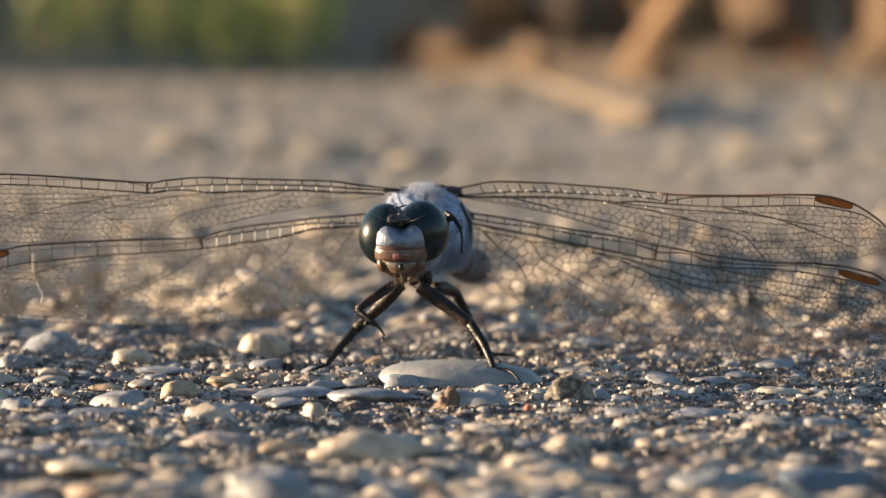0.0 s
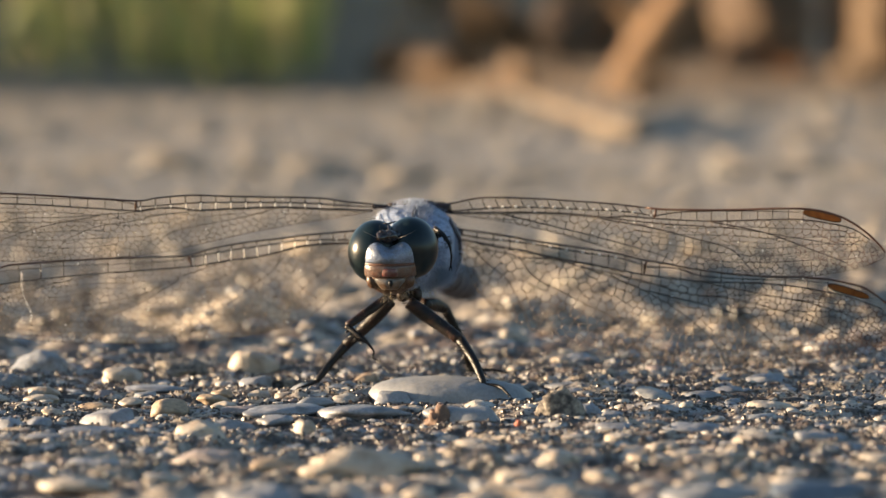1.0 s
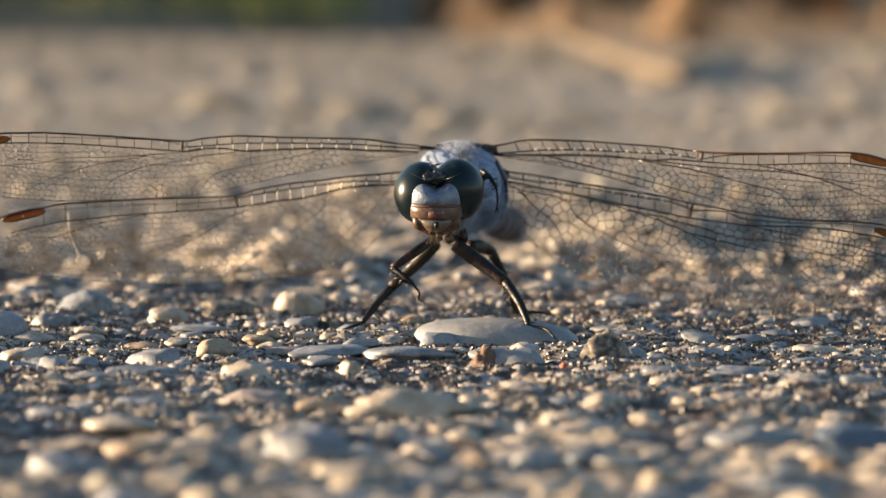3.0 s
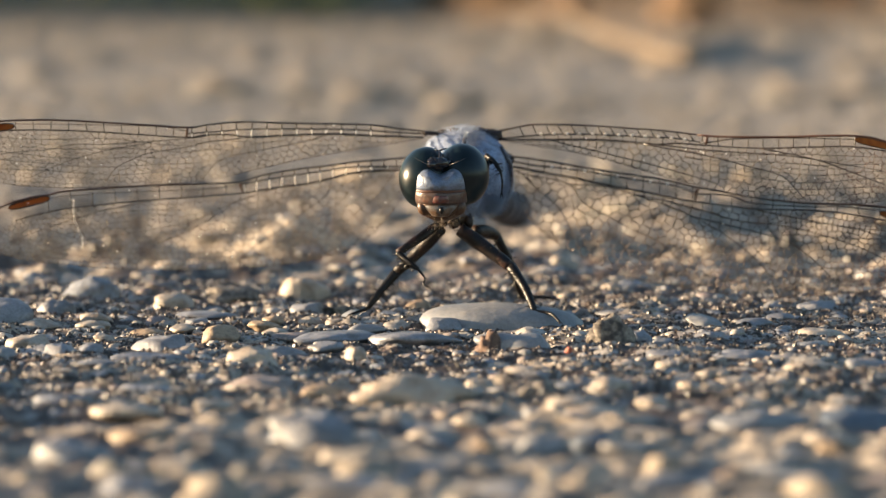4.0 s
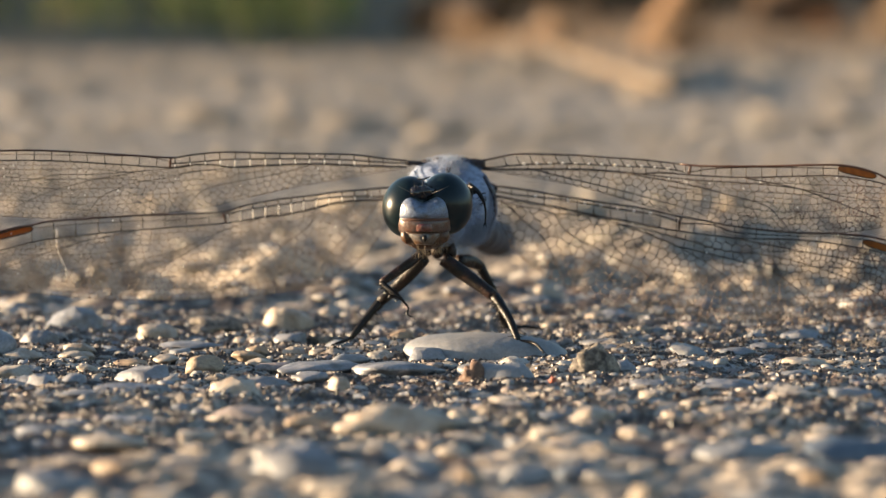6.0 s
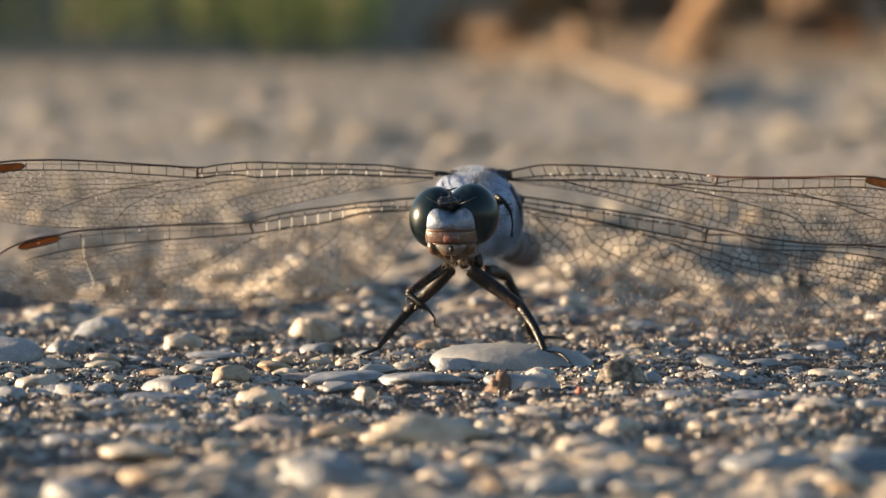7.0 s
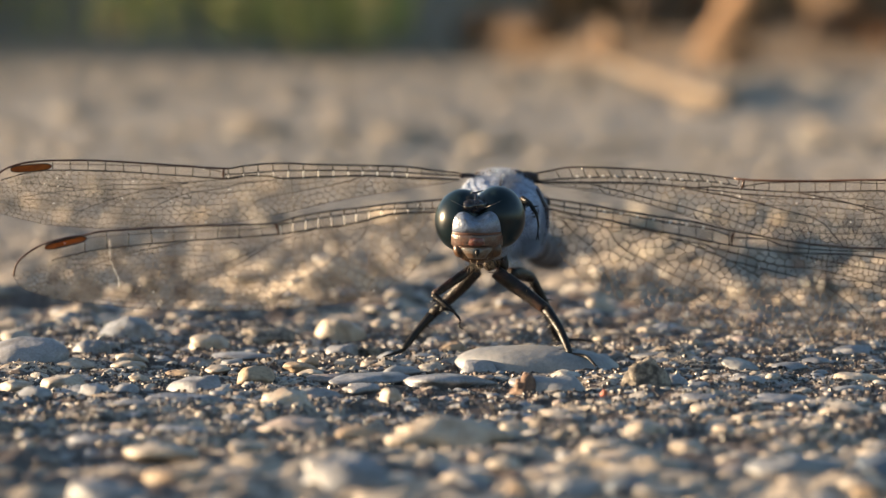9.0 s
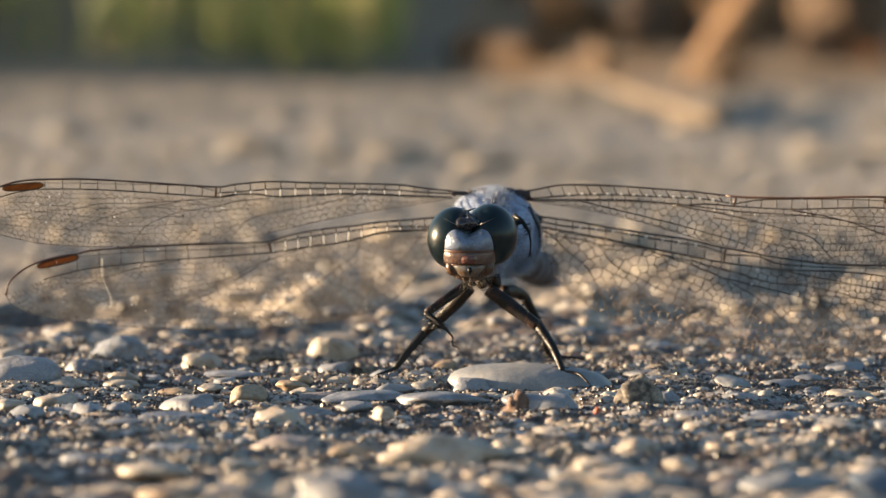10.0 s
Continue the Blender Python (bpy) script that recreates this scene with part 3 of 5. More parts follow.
# wing plans: veins as (across, up) in millimetres from the wing root
RF = dict(root=(1.18, 1, 14.22), sweep=-0.29, pitch=-0.3, veins=dict(
    costa=[(0.00, 0.20), (1.11, 0.41), (2.73, 0.73), (4.95, 0.75), (7.66, 0.67), (10.37, 0.49), (13.06, 0.31), (16.44, -0.07), (18.32, -0.15), (22.65, -0.12), (26.17, 0.01), (28.71, -0.07), (30.85, -0.65), (32.59, -1.72), (33.75, -2.80), (34.23, -3.39)],
    rear=[(34.23, -3.39), (34.04, -3.89), (32.78, -4.50), (31.04, -5.01), (28.90, -5.34), (26.76, -5.56), (24.61, -5.49), (20.58, -5.04), (17.52, -4.47), (13.96, -3.61), (11.27, -2.83), (8.57, -2.05), (4.95, -1.28), (2.23, -0.89), (0.10, -0.51)],
    subcosta=[(0.10, -0.41), (4.04, -0.07), (7.66, -0.04), (11.67, -0.21), (13.96, -0.29), (16.54, -0.67)],
    radius=[(0.10, -0.51), (4.04, -0.47), (7.26, -0.45), (9.47, -0.53), (11.67, -0.71), (12.86, -0.80), (14.35, -0.69), (16.63, -0.87), (20.58, -1.04), (24.90, -0.90), (27.93, -0.87), (31.33, -1.44), (33.07, -2.41)],
    postnodal=[(16.54, -0.67), (18.32, -0.35), (20.49, -0.24), (24.02, -0.21), (27.93, -0.27)],
    sector=[(11.67, -0.71), (17.03, -1.27), (22.75, -1.62), (27.05, -2.27), (30.07, -2.74)],
    media=[(11.67, -0.81), (16.14, -1.58), (19.20, -2.35), (22.35, -3.22), (23.63, -4.40), (24.51, -5.49)],
    cubitus=[(4.04, -0.47), (8.57, -1.55), (11.76, -2.32), (15.35, -3.29), (17.52, -3.97)],
    branch=[(20.58, -1.04), (24.90, -1.89), (28.42, -3.15), (31.43, -4.31)],
    stigma=[(27.93, -0.08), (30.85, -0.75)],
))
RH = dict(root=(2.20, 5, 12.01), sweep=-0.31, pitch=-0.25, veins=dict(
    costa=[(-0.00, 0.20), (2.22, -0.08), (5.84, -0.65), (9.54, -1.22), (12.23, -1.59), (14.82, -2.17), (19.86, -3.02), (23.39, -3.38), (26.90, -3.43), (29.33, -3.60), (30.78, -3.88), (32.14, -4.26), (33.42, -5.14), (34.30, -5.93), (35.29, -7.22)],
    rear=[(35.29, -7.22), (34.94, -8.53), (33.61, -9.36), (31.01, -10.01), (28.00, -10.58), (24.49, -10.95), (21.35, -11.21), (17.79, -11.08), (13.21, -10.45), (9.61, -9.59), (6.38, -8.41), (3.55, -6.82), (1.73, -5.20), (0.61, -2.86), (0.00, -0.72)],
    subcosta=[(0.00, -0.20), (2.22, -0.59), (5.84, -0.96), (10.44, -1.72), (13.13, -2.09), (15.02, -2.68)],
    radius=[(0.00, -0.61), (3.13, -1.19), (5.85, -1.67), (9.05, -2.34), (11.35, -2.72), (13.14, -3.11), (15.43, -3.48), (19.87, -3.93), (24.28, -3.97), (28.28, -4.42), (30.90, -4.98), (33.53, -5.94)],
    postnodal=[(15.02, -2.78), (17.59, -2.85), (19.37, -3.43), (23.39, -3.68), (26.51, -3.64), (29.33, -3.90)],
    arculus=[(0.00, -0.92), (1.72, -1.41), (4.04, -1.79), (4.94, -2.09), (7.75, -2.26), (9.95, -2.84), (12.25, -3.62), (14.54, -4.51), (17.63, -6.29), (19.93, -8.18), (21.13, -9.79), (21.35, -11.21)],
    media=[(9.95, -2.84), (12.75, -3.42), (15.43, -4.09), (18.50, -4.96), (22.15, -5.31), (26.56, -6.46), (30.09, -8.01), (32.26, -9.69)],
    sector=[(14.55, -4.61), (19.90, -5.85), (22.56, -6.72), (24.84, -8.51), (26.64, -10.60)],
    cubitus=[(4.94, -2.09), (6.16, -3.71), (8.17, -4.80), (9.98, -5.80), (12.28, -6.88), (14.09, -8.79), (15.01, -10.62)],
    anal=[(1.01, -1.32), (2.63, -2.83), (4.05, -4.14), (5.17, -6.28), (5.88, -8.22)],
    branch=[(19.87, -4.03), (24.29, -4.88), (28.69, -5.72), (32.69, -7.26), (34.46, -8.74)],
    stigma=[(29.33, -3.90), (32.54, -4.86)],
))
LF = dict(root=(-4.81, 1, 14.37), sweep=0.26, pitch=-0.3, veins=dict(
    costa=[(0.00, 0.10), (-1.92, 0.32), (-4.13, 0.65), (-7.33, 0.78), (-11.31, 0.92), (-14.47, 1.05), (-17.12, 0.87), (-18.59, 0.68), (-22.77, 1.02), (-27.12, 1.36), (-30.10, 1.48), (-33.15, 1.41), (-34.86, 1.04), (-35.90, 0.46), (-36.85, -0.42), (-37.23, -1.20)],
    rear=[(-37.23, -1.20), (-36.94, -2.09), (-35.90, -2.69), (-32.96, -3.51), (-30.38, -3.84), (-27.31, -3.99), (-22.97, -3.95), (-19.47, -3.80), (-16.33, -3.44), (-13.18, -2.78), (-10.51, -2.21), (-7.33, -1.64), (-4.23, -1.17), (-0.00, -0.51)],
    subcosta=[(-0.00, -0.10), (-2.32, 0.02), (-5.03, 0.25), (-9.52, 0.40), (-13.97, 0.44), (-17.12, 0.27), (-18.68, 0.19)],
    radius=[(-0.00, -0.41), (-3.23, -0.27), (-7.33, -0.03), (-11.31, -0.09), (-13.97, -0.16), (-15.35, 0.05), (-17.12, 0.07), (-18.78, -0.11), (-22.77, 0.23), (-27.12, 0.57), (-31.43, 0.71), (-33.63, 0.53), (-35.71, -0.04)],
    postnodal=[(-18.68, 0.39), (-21.02, 0.81), (-27.12, 1.06), (-31.72, 1.20)],
    sector=[(-14.47, -0.26), (-17.12, -0.53), (-18.78, -0.91), (-21.51, -1.28), (-22.87, -1.76), (-24.23, -2.44), (-25.39, -3.91)],
    media=[(-17.12, -0.03), (-18.78, -0.21), (-21.51, -0.38), (-25.00, -0.54), (-27.60, -0.52), (-29.33, -0.89), (-31.91, -1.06), (-34.58, -1.43)],
    cubitus=[(-7.73, -0.12), (-9.52, -0.61), (-11.40, -0.99), (-14.07, -1.46), (-16.24, -2.04), (-17.61, -3.52)],
    branch=[(-21.51, -0.48), (-25.00, -1.04), (-28.08, -1.90), (-30.77, -3.05)],
    stigma=[(-31.82, 1.20), (-34.96, 0.94)],
))
LH = dict(root=(-5.67, 5, 11.88), sweep=0.28, pitch=-0.3, veins=dict(
    costa=[(0.00, 0.30), (-2.49, 0.13), (-4.77, -0.04), (-7.14, -0.31), (-9.80, -0.57), (-12.54, -1.04), (-14.11, -1.52), (-17.02, -1.57), (-21.07, -1.61), (-24.61, -1.76), (-27.75, -1.91), (-28.99, -2.19), (-30.31, -2.36), (-32.11, -2.83), (-33.44, -3.50), (-34.41, -4.46), (-34.71, -5.45)],
    rear=[(-34.71, -5.45), (-34.27, -6.24), (-33.15, -6.86), (-31.00, -7.50), (-28.45, -7.85), (-24.93, -8.33), (-20.42, -8.62), (-15.95, -8.72), (-11.35, -8.52), (-7.21, -7.89), (-4.42, -6.83), (-2.62, -5.14), (-1.21, -3.33), (-0.20, -0.91)],
    subcosta=[(-0.00, -0.51), (-4.38, -0.45), (-7.15, -0.71), (-10.78, -1.16), (-14.01, -1.72)],
    radius=[(-0.00, -0.71), (-4.38, -0.85), (-7.15, -1.42), (-8.93, -1.79), (-10.79, -1.97), (-13.92, -2.42), (-18.00, -2.66), (-21.09, -2.81), (-24.63, -3.05), (-28.64, -3.48), (-31.77, -4.22)],
    postnodal=[(-14.01, -1.82), (-17.99, -2.06), (-22.42, -2.09), (-25.95, -2.23), (-29.09, -2.48)],
    media=[(-10.79, -1.97), (-13.54, -2.83), (-15.79, -3.69), (-18.03, -4.66), (-22.57, -5.47), (-26.98, -6.09), (-31.00, -7.40)],
    cubitus=[(-6.66, -1.42), (-7.16, -2.73), (-8.95, -4.11), (-10.83, -5.49), (-13.59, -7.26), (-14.59, -8.75)],
    sector=[(-14.91, -3.51), (-18.04, -5.36), (-21.25, -6.70), (-23.59, -8.35)],
    anal=[(-1.60, -0.99), (-3.00, -2.79), (-4.90, -4.38), (-6.30, -6.08), (-7.20, -7.79)],
    branch=[(-21.09, -2.91), (-25.12, -3.64), (-29.14, -4.86), (-32.76, -6.17)],
    stigma=[(-28.99, -2.29), (-32.21, -3.02)],
))


def along(curve, n, first=0.0, last=1.0):
    """n points at even lengths along a polyline."""
    c = np.array(curve)
    d = np.r_[0, np.cumsum(np.hypot(*np.diff(c, axis=0).T))]
    s = np.linspace(first, last, n) * d[-1]
    return np.stack([np.interp(s, d, c[:, 0]), np.interp(s, d, c[:, 1])], 1)


def cell_net(area, guides, rear, seed, coarse, fine):
    """The edges of an irregular cell pattern inside an outline, with rows of cells along the guide veins."""
    rng = np.random.default_rng(seed)
    low, high = np.min(area, axis=0), np.max(area, axis=0)
    span = np.max(np.abs(area[:, 0]))

    def size(p):
        t = min(1.0, abs(p[0]) / span)
        return coarse + (fine - coarse) * t ** 0.7

    pts = []

    def far_enough(p, k):
        if not pts:
            return True
        q = np.array(pts)
        return np.min(np.hypot(*(q - p).T)) > size(p) * k

    for g in guides:
        n = max(3, int(np.sum(np.hypot(*np.diff(np.array(g), axis=0).T)) / (0.8 * coarse)))
        row = along(g, n)
        for a, b in zip(row[:-1], row[1:]):
            mid, d = (a + b) / 2, b - a
            nrm = np.array((-d[1], d[0])) / (np.hypot(*d) + 1e-9)
            for side in (-1, 1):
                p = mid + nrm * side * size(mid) * 0.42
                if polygon_has(area, p) and far_enough(p, 0.62):
                    pts.append(p)
    rear_rows, k_rows = along(list(rear)[::-1], 200), 13
    radius_rows = along(guides[0], 200)
    for k in range(k_rows):
        lam = (k + 0.5) / k_rows
        s = 0.02 + (0.03 if k % 2 else 0.0)
        while s < 1.0:
            i = min(199, int(s * 199))
            p = radius_rows[i] * (1 - lam) + rear_rows[i] * lam
            step = size(p)
            p = p + rng.normal(0, 0.07 * step, 2)
            if polygon_has(area, p) and far_enough(p, 0.70):
                pts.append(p)
            s += step * 0.5 / span
    for _ in range(1300):
        p = low + (high - low) * rng.random(2)
        if polygon_has(area, p) and far_enough(p, 0.80):
            pts.append(p)
    ring = []
    for a in along(np.vstack([area, area[:1]]), 160):
        d = a - np.mean(area, axis=0)
        ring.append(a + d / np.hypot(*d) * 0.5)
    every = [Vector(p) for p in pts + ring]
    verts, _, tris, *_ = geometry.delaunay_2d_cdt(every, [], [], 0, 1e-5)
    v = np.array([tuple(p) for p in verts])
    centres, owner = [], {}
    for k, (a, b, c) in enumerate(tris):
        (ax, ay), (bx, by), (cx, cy) = v[a], v[b], v[c]
        d = 2 * (ax * (by - cy) + bx * (cy - ay) + cx * (ay - by)) or 1e-9
        ux = ((ax * ax + ay * ay) * (by - cy) + (bx * bx + by * by) * (cy - ay) + (cx * cx + cy * cy) * (ay - by)) / d
        uy = ((ax * ax + ay * ay) * (cx - bx) + (bx * bx + by * by) * (ax - cx) + (cx * cx + cy * cy) * (bx - ax)) / d
        centres.append(np.array((ux, uy)))
        for e in ((a, b), (b, c), (c, a)):
            owner.setdefault(tuple(sorted(e)), []).append(k)
    edges = []
    for ks in owner.values():
        if len(ks) != 2:
            continue
        p, q = centres[ks[0]], centres[ks[1]]
        pin, qin = polygon_has(area, p), polygon_has(area, q)
        if not pin and not qin:
            continue
        if not (pin and qin):
            if qin:
                p, q = q, p
            lo, hi = 0.0, 1.0
            for _ in range(9):
                m = (lo + hi) / 2
                if polygon_has(area, p + (q - p) * m):
                    lo = m
                else:
                    hi = m
            q = p + (q - p) * lo
        if 0.05 < np.hypot(*(p - q)) < 4:
            edges.append((p, q))
    return edges


def build_wing(name, plan, parent, seed, ladder, glint_rows, coarse, fine, leaning=False, hinge=1.0, net=None, net_size=1.0):
    root = plan["root"]
    veins = {k: spline(v) for k, v in plan["veins"].items()}

    def lift(p, off=0.0):
        u, w = float(p[0]), float(p[1])
        wave = 0.25 * math.sin(abs(u) * 0.16) + 0.10 * math.sin(u * 0.9 + w * 1.7)
        return (root[0] + u, root[1] + plan["sweep"] * u + plan["pitch"] * w + wave + off, root[2] + w)

    outline = np.array(veins["costa"] + veins["rear"][1:])
    bag = Bag()
    grid = [Vector(p) for p in outline]
    inner = []
    rng = random.Random(seed)
    lo, hi = outline.min(0), outline.max(0)
    for _ in range(500):
        p = np.array((rng.uniform(lo[0], hi[0]), rng.uniform(lo[1], hi[1])))
        if polygon_has(outline, p) and np.min(np.hypot(*(outline - p).T)) > 0.25:
            inner.append(Vector(p))
    loop = [(i, (i + 1) % len(grid)) for i in range(len(grid))]
    verts, _, tris, *_ = geometry.delaunay_2d_cdt(grid + inner, loop, [], 1, 1e-5)
    bag.add([lift(p) for p in verts], [tuple(f) for f in tris])
    wing = part(name, bag, M_MEMBRANE, parent, "clear glassy wing with a dark vein net")

    def vein(key, label, thick, thin, mat, sides=5, off=0.0, kind=""):
        pts = veins[key]
        n = len(pts)
        one = Bag()
        one.add(*tube([lift(p, off) for p in pts], [thick + (thin - thick) * i / n for i in range(n)], sides))
        return part(label, one, mat, wing, kind=kind)

    vein("costa", "leading_vein", 0.085, 0.05, M_VEIN, 6)
    vein("subcosta", "second_vein", 0.07, 0.05, M_VEIN, 6)
    vein("radius", "third_vein", 0.085, 0.045, M_VEIN, 6)
    for key in ("postnodal", "sector", "media", "cubitus", "arculus", "anal", "branch"):
        if key in veins:
            vein(key, "vein", 0.036 if net else 0.055 if name == "forewing" or key in ("postnodal", "sector") else 0.052, 0.022 if net else 0.030, M_NET if net else M_VEIN if name == "forewing" or key in ("postnodal", "sector") else M_NET)
    vein("rear", "hind_margin", 0.02, 0.02, M_NET, 4)
    half = len(veins["costa"]) * 45 // 100
    bag = Bag()
    bag.add(*tube([lift(p, -0.03) for p in veins["costa"][half:]], 0.085, 5))
    part("front_margin", bag, M_RUSTVEIN, wing, "rust-brown front margin")

    # rungs between the leading veins, before and after the nodus
    def rung(p, q, r, mat=M_VEIN, off=0.0):
        one = Bag()
        one.add(*tube([lift(p, off), lift(q, off)], r, 4))
        part("cross_vein", one, mat, wing)

    split = along(veins["costa"], 200)
    third = along(veins["radius"], 200)
    nodus = np.array(veins["subcosta"][-1])
    at = int(np.argmin(np.hypot(*(split - nodus).T))) / 199
    n1, n2 = ladder
    top = along(veins["costa"], n1, 0.06, at * 0.97)
    mid = along(veins["subcosta"], n1, 0.10, 0.98)
    r_at = int(np.argmin(np.hypot(*(third - nodus).T))) / 199

    def level(curve, p):
        c = along(curve, 300)
        return c[int(np.argmin(np.abs(c[:, 0] - p[0])))]

    low = [level(veins["radius"], p) for p in mid]
    top = [level(veins["costa"], p) for p in mid]
    for i in range(n1):
        slant = mid[i] + (mid[min(i + 1, n1 - 1)] - mid[i]) * (0.4 if leaning else 0.0)
        rung(top[i], slant, 0.045)
        # left wings' lower rungs are coloured white in place of sun glints
        rung(mid[i], low[i], 0.045 if glint_rows and i > 1 else 0.038, M_GLINTFIBRE if (glint_rows and i > 1) else M_VEIN, -0.05)
        if 0 < i < n1 - 2 and not glint_rows:
            # small white flakes drawn as highlights between the leading veins
            flake = slant * 0.55 + top[i + 1] * 0.10 + mid[i + 1] * 0.35
            one = Bag()
            one.add(*blob(lift(flake, -0.05), (0.15, 0.05, 0.09), None, 5, 7))
            part("glint_flake", one, M_GLINTFIBRE, wing, "tiny pale flake between veins")
    top = along(veins["postnodal"], n2, 0.08, 1.0)
    low = [level(veins["radius"], p) for p in top]
    c0 = [level(veins["costa"], p) for p in top]
    for i in range(n2):
        rung(top[i], low[i], 0.036)
        rung(c0[i], top[i], 0.034)
    one = Bag()
    one.add(*tube([lift(split[int(at * 199)]), lift(nodus), lift(third[int(r_at * 199)])], [0.10, 0.11, 0.06], 6))
    part("nodus", one, M_RUSTVEIN, wing, "rust-brown notch in the leading edge")

    # the fine net behind the radius
    area = np.array(list(veins["radius"]) + [veins["costa"][-1]] + list(veins["rear"])[1:])
    extra = []
    rows = ((0.14, 30, 56), (0.30, 26, 57), (0.46, 34, 57), (0.60, 28, 57), (0.74, 32, 56)) if name == "forewing" else ((0.16, 34, 56), (0.30, 38, 56))
    inner_line, outer_line = along(veins["radius"], 60), along(veins["rear"][::-1], 60)
    for n, (lam, first, last) in enumerate(rows):
        extra.append([inner_line[i] * (1 - lam) + outer_line[i] * lam + np.array((0, 0.12 * math.sin(i * 0.35 + n))) for i in range(first, last)])
        one = Bag()
        one.add(*tube([lift(p) for p in extra[-1]], [0.018 if net else 0.024] * len(extra[-1]), 4))
        part("vein", one, M_NET if net else M_VEIN, wing)
    guides = [veins[k] for k in ("radius", "sector", "media", "cubitus", "arculus", "anal", "branch") if k in veins] + extra
    bag, tip = Bag(), Bag()
    for p, q in cell_net(area, guides, veins["rear"], seed, coarse, fine):
        r = 0.023 - 0.004 * min(1.0, abs(p[0]) / 34)
        (tip if abs(p[0]) > 27.5 else bag).add(*tube([lift(p), lift(q)], r * net_size, 3))
    # on the left wings the net colour is lightened to show backlight
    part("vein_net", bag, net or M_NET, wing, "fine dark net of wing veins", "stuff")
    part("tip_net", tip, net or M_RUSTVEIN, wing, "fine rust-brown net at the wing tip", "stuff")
    # pale flecks strewn over the skin to paint its bright glints
    placed = 0
    while placed < 20:
        p = np.array((rng.uniform(lo[0], hi[0]), rng.uniform(lo[1], hi[1])))
        if polygon_has(outline, p):
            one = Bag()
            one.add(*blob(lift(p, -0.06), (rng.uniform(0.04, 0.09), 0.03, rng.uniform(0.04, 0.08)), None, 4, 6))
            part("glint_fleck", one, M_GLINTFIBRE, wing)
            placed += 1

    # amber spot near the tip, slightly thicker than the skin
    a, b = (np.array(p) for p in plan["veins"]["stigma"])
    d = (b - a) / np.hypot(*(b - a))
    nrm = np.array((-d[1], d[0]))
    if nrm[1] > 0:
        nrm = -nrm
    ring = []
    for k in range(16):
        w = 2 * math.pi * k / 16
        cx, cy = math.cos(w), math.sin(w)
        sx = abs(cx) ** 0.5 * (1 if cx > 0 else -1)
        ring.append((a + b) / 2 + d * sx * 0.5 * np.hypot(*(b - a)) + nrm * (cy * 0.26 + 0.16))
    bag = Bag()
    m = len(ring)
    bag.add([lift(p, -0.09) for p in ring] + [lift(p, 0.09) for p in ring],
            [tuple(range(m)), tuple(range(2 * m - 1, m - 1, -1))] + [(i, i + m, (i + 1) % m + m, (i + 1) % m) for i in range(m)])
    part("pterostigma", bag, M_STIGMA, wing, "amber-brown wing spot", smooth=False)
    bag = Bag()
    bag.add(*tube([lift(p, -0.05) for p in ring + ring[:1]], 0.055, 4))
    part("spot_rim", bag, M_VEIN, wing)
    # knob at the base
    bag = Bag()
    sgn = 1 if outline[5][0] > 0 else -1
    bag.add(*blob((root[0] - sgn * 0.2, root[1] + 0.1, root[2] - 0.1), (0.42 * hinge, 0.6 * hinge, 0.36 * hinge), lambda q: 1 + 0.35 * noise.noise(q * 2.5 + Vector(root)), 8, 12))
    part("wing_root", bag, M_ROOT, wing, "dark brown wing hinge")
    return wing


def hairs(bag, centre, radii, count, length, seed, keep, droop=0.0, thick=0.012, turn=None):
    rng = random.Random(seed)
    made = 0
    while made < count:
        d = Vector((rng.gauss(0, 1), rng.gauss(0, 1), rng.gauss(0, 1))).normalized()
        if not keep(d):
            continue
        p = Vector((d.x * radii[0], d.y * radii[1], d.z * radii[2]))
        if turn is not None:
            p = turn @ p
        p += Vector(centre)
        way = (d + Vector((rng.gauss(0, 0.35), rng.gauss(0, 0.35), rng.gauss(0, 0.35) - droop))).normalized()
        n = length * rng.uniform(0.5, 1.2)
        bend = Vector((rng.gauss(0, 0.12), rng.gauss(0, 0.12), -0.1)) * n
        bag.add(*tube([p - way * 0.05, p + way * n * 0.5, p + way * n + bend], [thick, thick * 0.8, thick * 0.25], 3))
        made += 1


